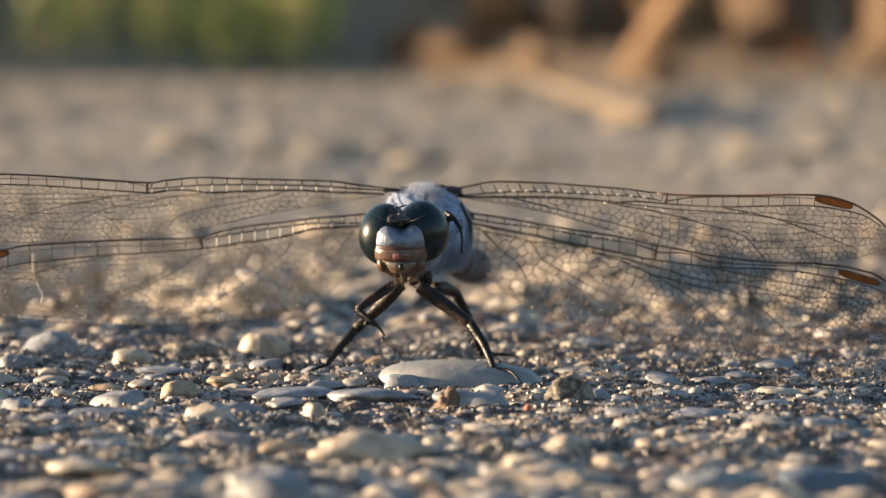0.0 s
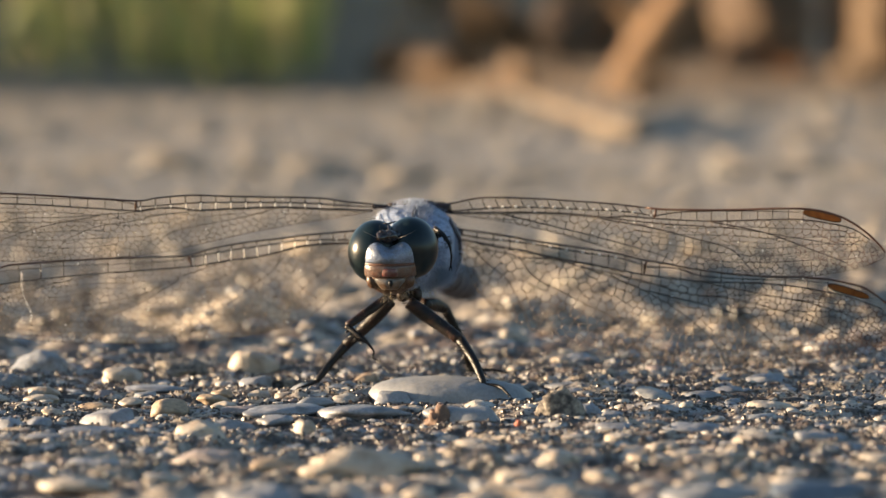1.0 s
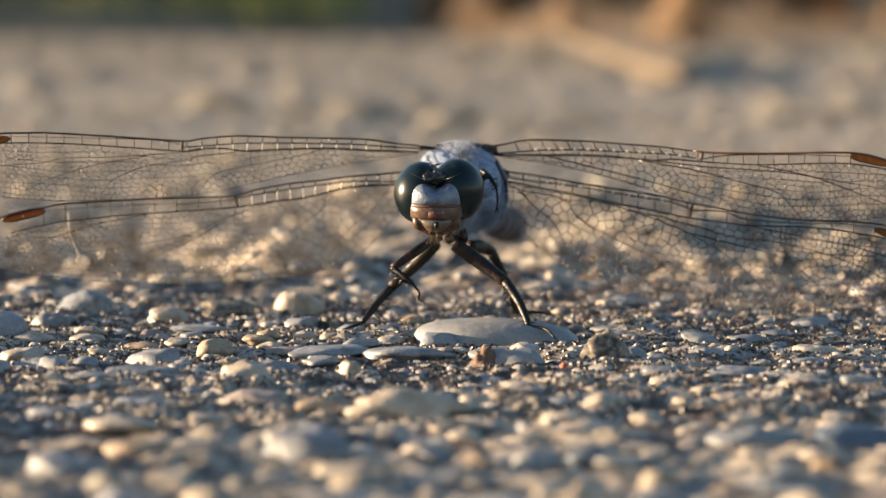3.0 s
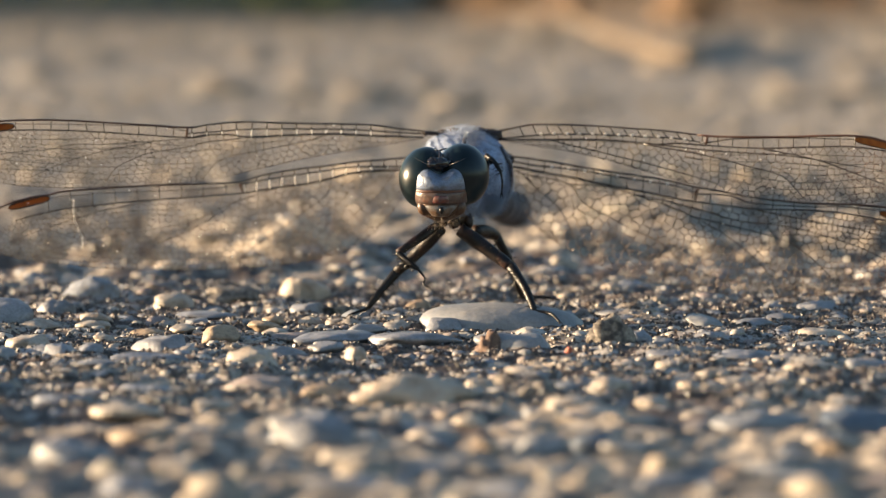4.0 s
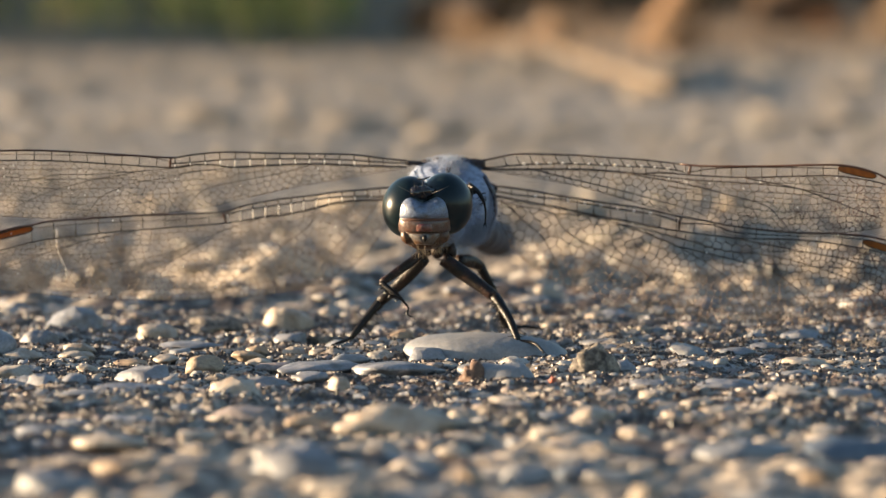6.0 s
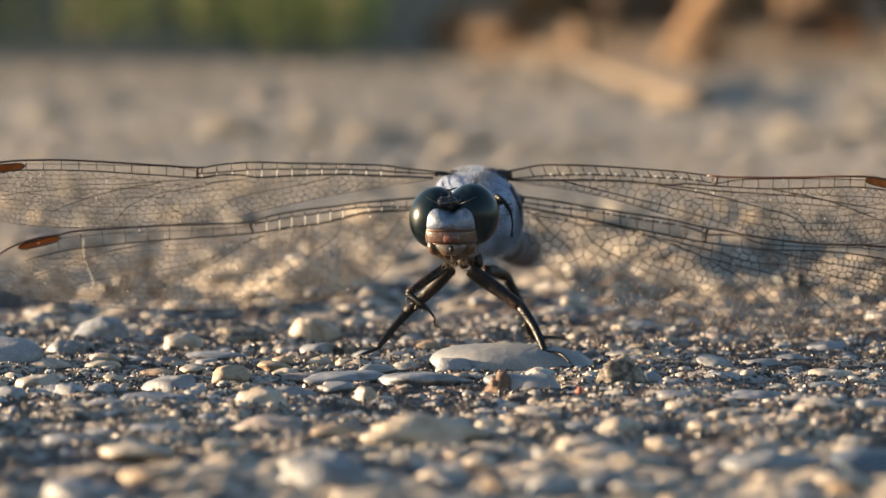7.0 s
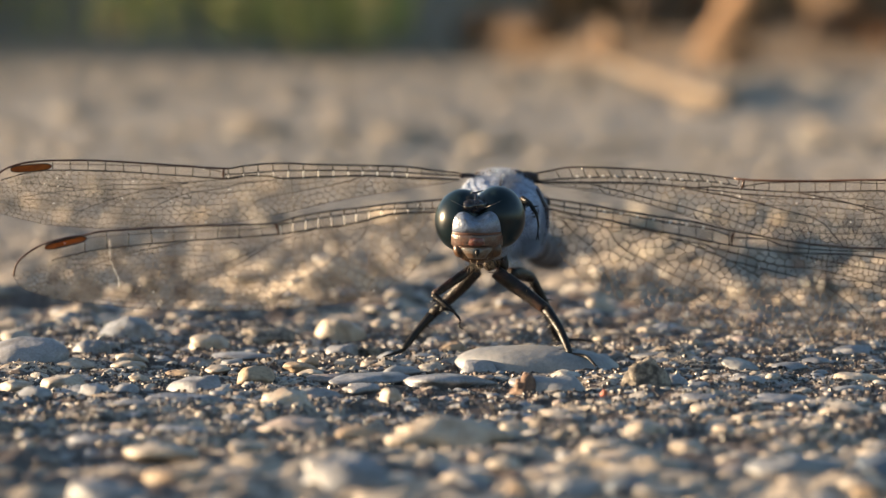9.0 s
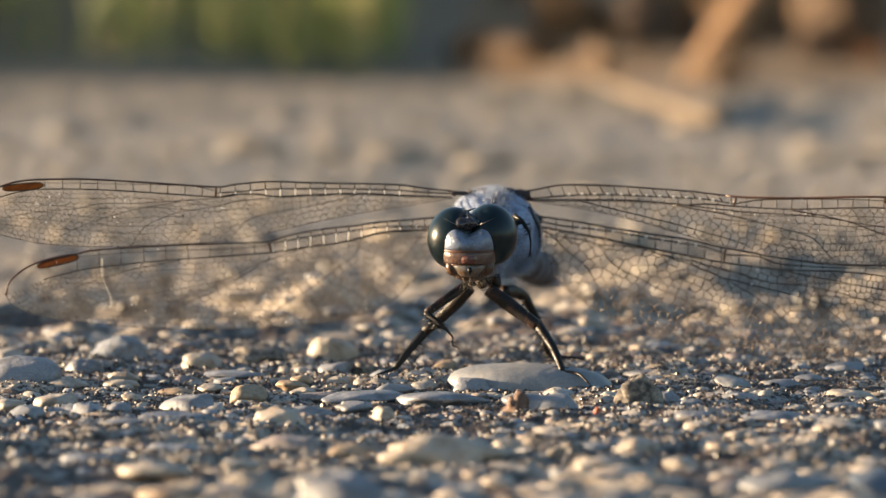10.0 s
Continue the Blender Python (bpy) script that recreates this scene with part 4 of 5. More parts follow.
def build_head(parent):
    def rel(x, y, z):
        return (x + 3.0, y + 5.0, z - 11.2)

    bag = Bag()
    bag.add(*blob(rel(-3.0, -5.7, 10.7), (2.5, 1.5, 2.3)))
    head = part("head", bag, M_HEAD, parent, "dark head capsule")
    head.location = Vector(HEAD_AT) * MM
    head.scale = (0.985, 0.985, 0.985)
    for x, z, tilt in ((-4.42, 11.28, 0.12), (-1.52, 11.52, -0.12)):
        bag = Bag()
        bag.add(*blob(rel(x, -6.4, z), (2.08, 2.25, 2.42), lambda d: 1 + 0.03 * d.z, 28, 40, Matrix.Rotation(tilt, 3, "Y")))
        part("eye", bag, M_EYE, head, "glossy blue-black compound eye")
    def plate(z0, z1, w0, w1, y0, y1, bulge, smile, notch=0.0, roll_top=0.0, across=1.0, lift_out=0.0):
        """One plate of the face: a convex shell between two heights, wrapped round towards the eyes."""
        nu, nv = 28, 12
        verts = []
        for j in range(nv + 1):
            v = j / nv
            for i in range(nu + 1):
                u = (2 * i / nu - 1)
                c = math.cos(u * math.pi / 2)
                top = z1 - notch * math.exp(-(u / 0.22) ** 2) - 0.18 * u * u * (1 if notch else 0)
                z = z0 + (top - z0) * v - smile * c
                w = (w0 + (w1 - w0) * v) * across
                swell = bulge * math.sin(math.pi * min(1, max(0, v))) ** 0.6 * (0.35 + 0.65 * c)
                y = y0 + (y1 - y0) * v + 1.5 * (1 - c) - swell - lift_out + roll_top * v ** 5
                y += notch * 1.2 * math.exp(-(u / 0.2) ** 2) * max(0.0, v - 0.25) / 0.75
                y += 0.02 * noise.noise(Vector((u * 6, v * 3, z0)))
                verts.append(rel(-3.2 + w * math.sin(u * math.pi / 2), y, z))
        n = nu + 1
        faces = [(j * n + i, j * n + i + 1, (j + 1) * n + i + 1, (j + 1) * n + i) for j in range(nv) for i in range(nu)]
        rim = [i for i in range(n)] + [j * n + nu for j in range(1, nv + 1)] + [nv * n + i for i in range(nu - 1, -1, -1)] + [j * n for j in range(nv - 1, 0, -1)]
        m = len(verts)
        verts += [(verts[k][0] * 0.9, verts[k][1] + 0.9, verts[k][2]) for k in rim]
        faces += [(rim[k], m + k, m + (k + 1) % len(rim), rim[(k + 1) % len(rim)]) for k in range(len(rim))]
        return verts, faces

    bag = Bag()
    bag.add(*plate(10.55, 12.42, 2.12, 2.02, -9.2, -9.0, 0.36, 0.06, 0.52, 0.7))
    part("forehead", bag, M_FRONS, head, "bluish white bulging forehead")
    bag = Bag()
    bag.add(*plate(10.40, 10.58, 2.13, 2.12, -9.20, -9.22, 0.03, 0.07))
    part("suture", bag, M_SUTURE, head, "dark brown seam")
    bag = Bag()
    bag.add(*plate(9.52, 10.42, 2.0, 2.13, -9.05, -9.18, 0.13, 0.09))
    part("face_plate", bag, M_CLYPEUS, head, "pinkish brown face plate")
    bag = Bag()
    bag.add(*plate(9.58, 10.2, 1.7, 1.7, -9.12, -9.2, 0.12, 0.10, across=0.72, lift_out=0.10))
    part("nose_plate", bag, M_NASUS, head, "reddish nose plate")
    bag = Bag()
    bag.add(*plate(8.62, 9.54, 1.45, 1.98, -8.58, -8.98, 0.14, 0.12))
    part("lip_surround", bag, M_JAW, head, "amber skin around the lip")
    bag = Bag()
    bag.add(*plate(8.58, 9.44, 1.05, 1.72, -8.84, -9.06, 0.20, 0.12))
    part("upper_lip", bag, M_LABRUM, head, "pale grey upper lip")
    bag = Bag()
    bag.add(*tube([rel(-3.16, -9.12, 9.2), rel(-3.16, -9.17, 8.95), rel(-3.16, -9.08, 8.65)], [0.15, 0.20, 0.05], 8))
    part("lip_spot", bag, M_BLACK, head, "black spot on the lip")
    bag = Bag()
    bag.add(*blob(rel(-3.16, -7.72, 9.22), (1.70, 1.20, 1.22), lambda d: 1 + 0.04 * noise.noise(d * 3.0), 18, 30))
    part("lower_lip", bag, M_JAW, head, "amber lower lip")
    for s in (-1, 1):
        bag = Bag()
        bag.add(*blob(rel(-3.16 + s * 1.42, -8.1, 9.1), (0.46, 0.5, 0.62), lambda d: 1 + 0.12 * noise.noise(d * 2.4), 10, 14, Matrix.Rotation(s * 0.35, 3, "Y")))
        part("mandible", bag, M_JAW, head, "amber brown jaw plate")
    bag = Bag()
    bag.add(*blob(rel(-3.36, -7.9, 12.5), (1.1, 0.8, 0.5), lambda d: 1 + 0.45 * noise.noise(d * 3), 14, 20))
    bag.add(*blob(rel(-3.85, -8.45, 12.48), (0.42, 0.35, 0.3), None, 8, 12))
    bag.add(*blob(rel(-3.05, -8.4, 12.62), (0.5, 0.35, 0.34), None, 8, 12))
    bag.add(*tube([rel(-3.2, -8.2, 12.7), rel(-3.25, -7.9, 13.2), rel(-3.3, -7.6, 13.55)], [0.22, 0.13, 0.07], 8))
    bag.add(*tube([rel(-3.7, -7.4, 13.55), rel(-3.3, -7.5, 13.5), rel(-2.7, -7.3, 13.72)], [0.04, 0.1, 0.03], 6))
    part("vertex", bag, M_OCELLUS, head, "glossy black bump between the eyes")
    bag = Bag()
    hairs(bag, rel(-3.36, -7.9, 12.55), (0.9, 0.75, 0.4), 80, 0.6, 5, lambda d: d.z > 0.1 or abs(d.x) > 0.6, -0.3, 0.016)
    part("vertex_hair", bag, M_BLACK, head, kind="stuff")
    for s in (-1, 1):
        bag = Bag()
        bag.add(*tube([rel(-3.3 + s * 0.75, -8.7, 12.45), rel(-3.25 + s * 1.15, -9.15, 12.62), rel(-3.2 + s * 1.95, -9.35, 13.02)], [0.05, 0.018, 0.009], 6))
        part("antenna", bag, M_ANTENNA, head, "short bristle antenna")
    bag = Bag()
    hairs(bag, rel(-3.1, -7.4, 8.9), (1.7, 1.3, 1.2), 150, 0.55, 7, lambda d: d.z < -0.15 and d.y < 0.6, 0.5, 0.014)
    hairs(bag, rel(-3.0, -6.0, 10.8), (2.3, 2.3, 2.4), 200, 0.6, 9, lambda d: d.z < -0.55, 0.3, 0.013)
    part("beard", bag, M_TANHAIR, head, "tan hairs under the jaw", "stuff")
    return head


def limb(bag, pts, radii, sides=8):
    path = spline(pts, 6)
    r = [float(np.interp(i / (len(path) - 1), np.linspace(0, 1, len(radii)), radii)) for i in range(len(path))]
    bag.add(*tube(path, r, sides))
    return path, r


def bristles(bag, path, r, count, seed, length):
    rng = random.Random(seed)
    for k in range(count):
        i = int((0.08 + 0.88 * k / max(1, count)) * (len(path) - 1))
        p = Vector(path[i]) + (Vector(path[min(i + 1, len(path) - 1)]) - Vector(path[i])) * rng.random()
        way = Vector((rng.choice((-1, 1)) * rng.uniform(0.4, 1), rng.uniform(-0.8, 0.3), rng.uniform(-0.9, 0.1))).normalized()
        bag.add(*tube([p, p + way * (r[i] + length * rng.uniform(0.6, 1.1))], [0.055, 0.012], 3))


def build_leg(parent, seed, femur, tibia, tarsus, scale=1.0):
    spiny = Bag()
    bag = Bag()
    path, r = limb(bag, femur, [0.56 * scale, 0.62 * scale, 0.54 * scale, 0.46 * scale], 10)
    bristles(spiny, path, r, 26, seed, 0.16)
    leg = part("leg", bag, M_FEMUR, parent, "reddish black leg")
    bag = Bag()
    path, r = limb(bag, tibia, [0.46 * scale, 0.38 * scale, 0.34 * scale, 0.24 * scale], 8)
    bristles(spiny, path, r, 44, seed + 50, 0.75 * scale)
    part("shin", bag, M_BLACK, leg, "black shin")
    bag = Bag()
    limb(bag, tarsus, [0.19 * scale, 0.15 * scale, 0.10 * scale], 6)
    part("foot", bag, M_BLACK, leg, "thin black foot")
    tip, before = Vector(tarsus[-1]), Vector(tarsus[-2])
    d = (tip - before).normalized()
    for s in (-1, 1):
        one = Bag()
        one.add(*tube([tip - d * 0.05, tip + d * 0.22 + Vector((0.08 * s, -0.06, -0.02)), tip + d * 0.3 + Vector((0.12 * s, -0.1, -0.12))], [0.06, 0.04, 0.01], 4))
        part("claw", one, M_BLACK, leg)
    part("leg_bristles", spiny, M_BLACK, leg, "short black leg bristles", "stuff")
    fuzz, rng = Bag(), random.Random(seed + 90)
    path = spline(femur, 12)
    for _ in range(110):
        t = rng.random() ** 1.6 * (len(path) - 1)
        i = min(int(t), len(path) - 2)
        p = Vector(path[i]) + (Vector(path[i + 1]) - Vector(path[i])) * (t - i)
        way = Vector((rng.gauss(0, 1), rng.gauss(-0.3, 0.8), rng.gauss(0, 1))).normalized()
        fuzz.add(*tube([p + way * 0.4 * scale, p + way * (0.55 * scale + rng.uniform(0.1, 0.3))], [0.013, 0.004], 3))
    part("leg_fuzz", fuzz, M_TANHAIR, leg, "fine pale leg hairs", "stuff")
    return leg


def build_dragonfly():
    fly = new("dragonfly")
    tagged(fly, "pale blue dragonfly with clear wings perched on asphalt", "dragonfly")
    head = build_head(fly)
    lean = Matrix.Rotation(radians(8), 3, "Z") @ Matrix.Rotation(radians(6), 3, "X")

    def torso(d):
        k = 1.0 / (abs(d.x) ** 3.1 + abs(d.y) ** 2.2 + abs(d.z) ** 3.1) ** (1 / 2.9)
        k *= 1.0 - 0.42 * max(0.0, -d.z - 0.1)
        k *= 1.0 - 0.06 * max(0.0, d.z) * math.exp(-(d.x / 0.10) ** 2)
        return k * (1 + 0.03 * noise.noise(d * 4.0))

    bag = Bag()
    bag.add(*blob((-1.65, 2.0, 10.7), (3.2, 6.3, 3.5), torso, 30, 48, lean))
    thorax = part("thorax", bag, M_THORAX, fly, "powdery pale blue thorax")
    bag = Bag()
    bag.add(*blob((-2.2, -4.6, 10.0), (2.0, 4.2, 2.3), lambda d: 1 + 0.05 * noise.noise(d * 3.0), 18, 28))
    part("neck", bag, M_THORAX, thorax, "powdery blue collar behind the head")
    bag = Bag()
    hairs(bag, (-1.65, 2.0, 10.7), (3.2, 6.2, 3.5), 10000, 0.7, 3, lambda d: d.y < 0.4 and d.z > -0.7, 0.05, 0.019, lean)
    hairs(bag, (-1.65, 2.0, 10.7), (3.1, 6.1, 3.3), 1600, 0.8, 4, lambda d: d.y < 0.3 and -0.6 < d.z < 0.1, 0.3, 0.014, lean)
    hairs(bag, (-2.2, -4.6, 10.0), (1.9, 4.0, 2.2), 1500, 0.75, 6, lambda d: d.z < 0.3, 0.3, 0.016)
    part("thorax_hair", bag, M_HAIR, thorax, "short white body hair", "stuff")
    bag = Bag()
    bag.add(*tube([(-1.75, -2.6, 13.0), (-1.65, -1.2, 13.75), (-1.5, 0.4, 14.1), (-1.3, 2.5, 14.2)], [0.12, 0.17, 0.17, 0.12], 6))
    part("dorsal_ridge", bag, M_RIDGE, thorax, "dark seam along the back")
    for shift in (0.0, 2.6, 5.0):
        bag = Bag()
        bag.add(*tube([(1.2, -1.2 + shift, 13.2), (2.0, -0.6 + shift, 11.6), (2.05, -0.2 + shift, 10.0), (1.5, 0.2 + shift, 8.4)], [0.10, 0.16, 0.14, 0.08], 6))
        part("side_seam", bag, M_RIDGE, thorax, "dark seam on the flank")
    for x, y, z in ((-2.4, 2.4, 14.35), (-0.5, 2.6, 14.35), (0.3, 3.2, 14.2), (-3.3, 3.0, 14.2)):
        bag = Bag()
        bag.add(*blob((x, y, z), (0.55, 0.6, 0.22), lambda d: 1 + 0.3 * noise.noise(d * 2.6 + Vector((x, y, z))), 8, 12))
        part("wing_plate", bag, M_ROOT, thorax, "dark plate at the wing base")
    # tail end: ten tapering rings
    path = spline([(-0.2, 6.0, 10.6), (0.0, 12.0, 9.2), (0.8, 20.0, 7.5), (2.2, 29.0, 6.3), (3.2, 36.0, 5.75)], 10)
    rad = np.interp(np.linspace(0, 1, len(path)), [0, 0.12, 0.3, 0.6, 0.85, 1.0], [2.5, 2.1, 1.6, 1.55, 1.55, 1.0])
    per = 4
    for k in range(10):
        seg = path[k * per:k * per + per + 1]
        r = [float(v) * (1.0 if 0 < i < per else 0.96) for i, v in enumerate(rad[k * per:k * per + per + 1])]
        bag = Bag()
        bag.add(*tube(seg, r, 20))
        part("abdomen_ring", bag, M_ABDOMEN, fly, "dusty blue-grey abdomen ring")

    for ob in fly.children:
        if ob.name.startswith(("thorax", "abdomen_ring")):
            ob.location, ob.scale = Vector(BODY_AT) * MM, (BODY_SIZE, BODY_SIZE, BODY_SIZE)
    for x, y, z, s in ((-3.1, -7.6, 8.1, 0.66), (-1.5, -7.0, 8.0, 0.72), (-1.2, -8.2, 7.7, 0.5), (-3.6, -6.5, 8.4, 0.7), (-2.3, -8.6, 7.9, 0.6)):
        bag = Bag()
        bag.add(*blob((x, y, z), (0.85 * s, 0.9 * s, 1.2 * s), lambda d: 1 + 0.15 * noise.noise(d * 2.2 + Vector((x, y, z))), 10, 14))
        part("leg_base", bag, M_FEMUR, fly, "dark reddish leg base")

    build_leg(fly, 11, [(-3.3, -9.0, 7.3), (-4.9, -8.2, 5.6), (-6.84, -7.6, 3.75)], [(-6.84, -7.6, 3.75), (-8.0, -8.2, 2.4), (-9.1, -9.0, 1.05)],
              [(-9.1, -9.0, 1.05), (-9.7, -9.4, 0.85), (-10.3, -9.8, 0.7)], 0.9)
    build_leg(fly, 12, [(-3.6, -10.0, 7.6), (-5.1, -11.2, 6.6), (-6.6, -12.0, 5.6)], [(-6.6, -12.0, 5.6), (-5.85, -12.6, 5.0), (-5.03, -13.0, 4.4)],
              [(-5.03, -13.0, 4.4), (-4.55, -13.0, 3.75), (-4.62, -13.3, 3.3), (-4.25, -13.5, 3.05)], 0.62)
    build_leg(fly, 13, [(-1.85, -9.0, 7.2), (0.1, -9.3, 5.8), (2.1, -10.0, 4.35)], [(2.1, -10.0, 4.35), (3.2, -11.5, 2.75), (3.9, -13.0, 1.1)],
              [(3.9, -13.0, 1.1), (5.1, -13.5, 0.98), (5.75, -15.0, 0.5)], 0.95)
    build_leg(fly, 14, [(-0.7, -6.0, 6.8), (0.2, -4.2, 6.65), (1.0, -3.0, 6.25)], [(1.0, -3.0, 6.25), (2.25, -2.0, 3.7), (3.0, -1.0, 1.15)],
              [(3.0, -1.0, 1.15), (4.8, 0.0, 1.05), (5.8, 0.0, 0.9)], 0.9)
    # the folded front leg tucked up behind the eye
    build_leg(fly, 16, [(-0.3, -10.0, 10.1), (0.15, -10.8, 11.8), (0.26, -10.8, 13.0)], [(0.26, -10.8, 13.0), (0.83, -11.5, 12.6), (1.35, -12.0, 11.8)],
              [(1.35, -12.0, 11.8), (1.47, -12.0, 11.0), (1.42, -12.0, 10.2)], 0.5)

    for (rx, ry, rz), inner in ((LF["root"], (-2.7, 1.6, 14.1)), (RF["root"], (-0.5, 1.4, 14.25)), (LH["root"], (-3.6, 4.4, 12.7)), (RH["root"], (0.9, 4.2, 12.5))):
        mid = ((rx + inner[0]) / 2, (ry + inner[1]) / 2, (rz + inner[2]) / 2)
        bag = Bag()
        bag.add(*tube(spline([(rx, ry, rz - 0.05), mid, inner]), 0.17, 8))
        part("wing_base", bag, M_ROOT, fly, "dark brown wing base plate")
    build_wing("forewing", RF, fly, 21, (15, 10), False, 0.80, 0.44, True, 1.4, net_size=1.5)
    build_wing("hindwing", RH, fly, 22, (11, 9), False, 0.95, 0.44, False, 1.35, net_size=1.75)
    build_wing("forewing", LF, fly, 23, (15, 10), True, 0.74, 0.38, hinge=0.6, net=M_BACKLITNET, net_size=1.2)
    left_hind = build_wing("hindwing", LH, fly, 24, (13, 9), True, 0.86, 0.40, net=M_BACKLITNET, net_size=1.2)
    x0, y0, z0 = LH["root"]
    bag = Bag()
    bag.add(*tube(spline([(x0 - 28.0, y0 + 0.0, z0 - 3.0), (x0 - 28.0, y0 + 0.1, z0 - 4.4), (x0 - 27.7, y0 + 0.2, z0 - 5.4), (x0 - 27.3, y0 + 0.3, z0 - 6.4), (x0 - 27.4, y0 + 0.35, z0 - 7.1)]), 0.045, 5))
    part("stray_fibre", bag, M_GLINTFIBRE, left_hind, "pale stray fibre stuck on the wing")
    return fly, head


dragonfly, dragonfly_head = build_dragonfly()
build_key_stones()


# ---- the verge behind: dry leaves, stems, grass ----
def leaf_sheet(bag, base, length, width, way, curl, lean_out, seed, thick=0.5, ruffle=0.12):
    """A curled dry leaf: a ribbed sheet with thickness, rising from its base."""
    rng = random.Random(seed)
    off = Vector((rng.uniform(0, 90), rng.uniform(0, 90), 0))
    nu, nv = 16, 10
    a = radians(way)
    side = Vector((math.cos(a), math.sin(a), 0))
    out = Vector((-math.sin(a), math.cos(a), 0))
    top, under = [], []
    for i in range(nu + 1):
        u = i / nu
        half = width * 0.5 * (math.sin(math.pi * (0.08 + 0.88 * u)) ** 0.7)
        spine = Vector(base) + Vector((0, 0, 1)) * length * u * math.cos(lean_out * u) + out * length * u * math.sin(lean_out * u)
        for j in range(nv + 1):
            v = 2 * j / nv - 1
            ang = v * curl
            p = spine + side * half * (math.sin(ang) / max(0.2, curl)) + out * half * (1 - math.cos(ang)) / max(0.2, curl)
            p += out * width * ruffle * noise.noise(Vector((u * 3, v * 2, 0)) + off)
            top.append(p)
            under.append(p + out * thick)
    n = nv + 1
    faces = [(i * n + j, i * n + j + 1, (i + 1) * n + j + 1, (i + 1) * n + j) for i in range(nu) for j in range(nv)]
    m = len(top)
    faces += [(a1 + m, d1 + m, c1 + m, b1 + m) for a1, b1, c1, d1 in faces]
    rim = [j for j in range(n)] + [i * n + nv for i in range(1, nu + 1)] + [nu * n + j for j in range(nv - 1, -1, -1)] + [i * n for i in range(nu - 1, 0, -1)]
    faces += [(rim[k], rim[k] + m, rim[(k + 1) % len(rim)] + m, rim[(k + 1) % len(rim)]) for k in range(len(rim))]
    bag.add(top + under, faces)


def dry_leaf(x, y, length, width, way, curl, lean_out, seed, mat, label, tilt=0.0):
    bag = Bag()
    leaf_sheet(bag, (0, 0, 0), length, width, way, curl, lean_out, seed)
    ob = part("dry_leaf", bag, mat)
    ob.matrix_basis = pose(x * MM, y * MM, -0.5 * MM, 0, tilt, 0)
    rib = Bag()
    a = radians(way)
    out = Vector((-math.sin(a), math.cos(a), 0))
    rib.add(*tube([Vector((0, 0, 1)) * length * u * math.cos(lean_out * u) + out * (length * u * math.sin(lean_out * u) - 0.4) for u in np.linspace(0, 0.97, 9)], [0.9, 0.8, 0.75, 0.7, 0.6, 0.5, 0.4, 0.35, 0.3], 6))
    part("midrib", rib, M_STRAW, ob)
    return tagged(ob, label, "leaf", group="dry leaves on the verge")


dry_leaf(132, 2330, 170, 46, -50, 1.0, 0.12, 1, M_ORANGELEAF, "curled orange dry leaf leaning over", 31)
dry_leaf(150, 2200, 24, 62, -30, 0.9, 0.5, 2, M_DRYLEAF, "small folded orange dry leaf on asphalt")
# x, y, height, width, turn, lean, brown or not
PILE = [(10, 2840, 44, 95, -30, 6, 1), (66, 2720, 40, 60, -62, 16, 1), (58, 3060, 105, 130, -50, -12, 0), (125, 2980, 125, 100, 5, 22, 1),
        (205, 2780, 105, 60, -60, -10, 0), (225, 2990, 170, 120, -40, 18, 0), (262, 2660, 60, 60, 10, 30, 1), (318, 2860, 150, 110, -25, -14, 1),
        (372, 2680, 120, 80, -55, 14, 0), (410, 2960, 180, 120, -20, 6, 1), (-30, 3040, 50, 110, -40, 0, 1)]
for i, (lx, ly, tall, wide, turn, tip, brown) in enumerate(PILE):
    dry_leaf(lx, ly, tall, wide, turn, 0.5 + 0.15 * (i % 5), -0.3 + 0.12 * (i % 4), 20 + i, M_BROWNLEAF if brown else M_DRYLEAF,
             "broad dark brown dry leaf in the leaf pile" if brown else "curled orange-brown dry leaf in the leaf pile", tip)


def straw(points, r, seed, label):
    bag = Bag()
    limb(bag, points, [r * 0.8, r * 1.05, r], 10)
    ob = part("straw_piece", bag, M_STRAW)
    return tagged(ob, label, "stem", group="dry stems on the verge")


straw([(44, 1620, 14.0), (58, 1240, 7.0), (71, 880, 3.0)], 3.3, 1, "thick straw-coloured dry stem lying on asphalt")


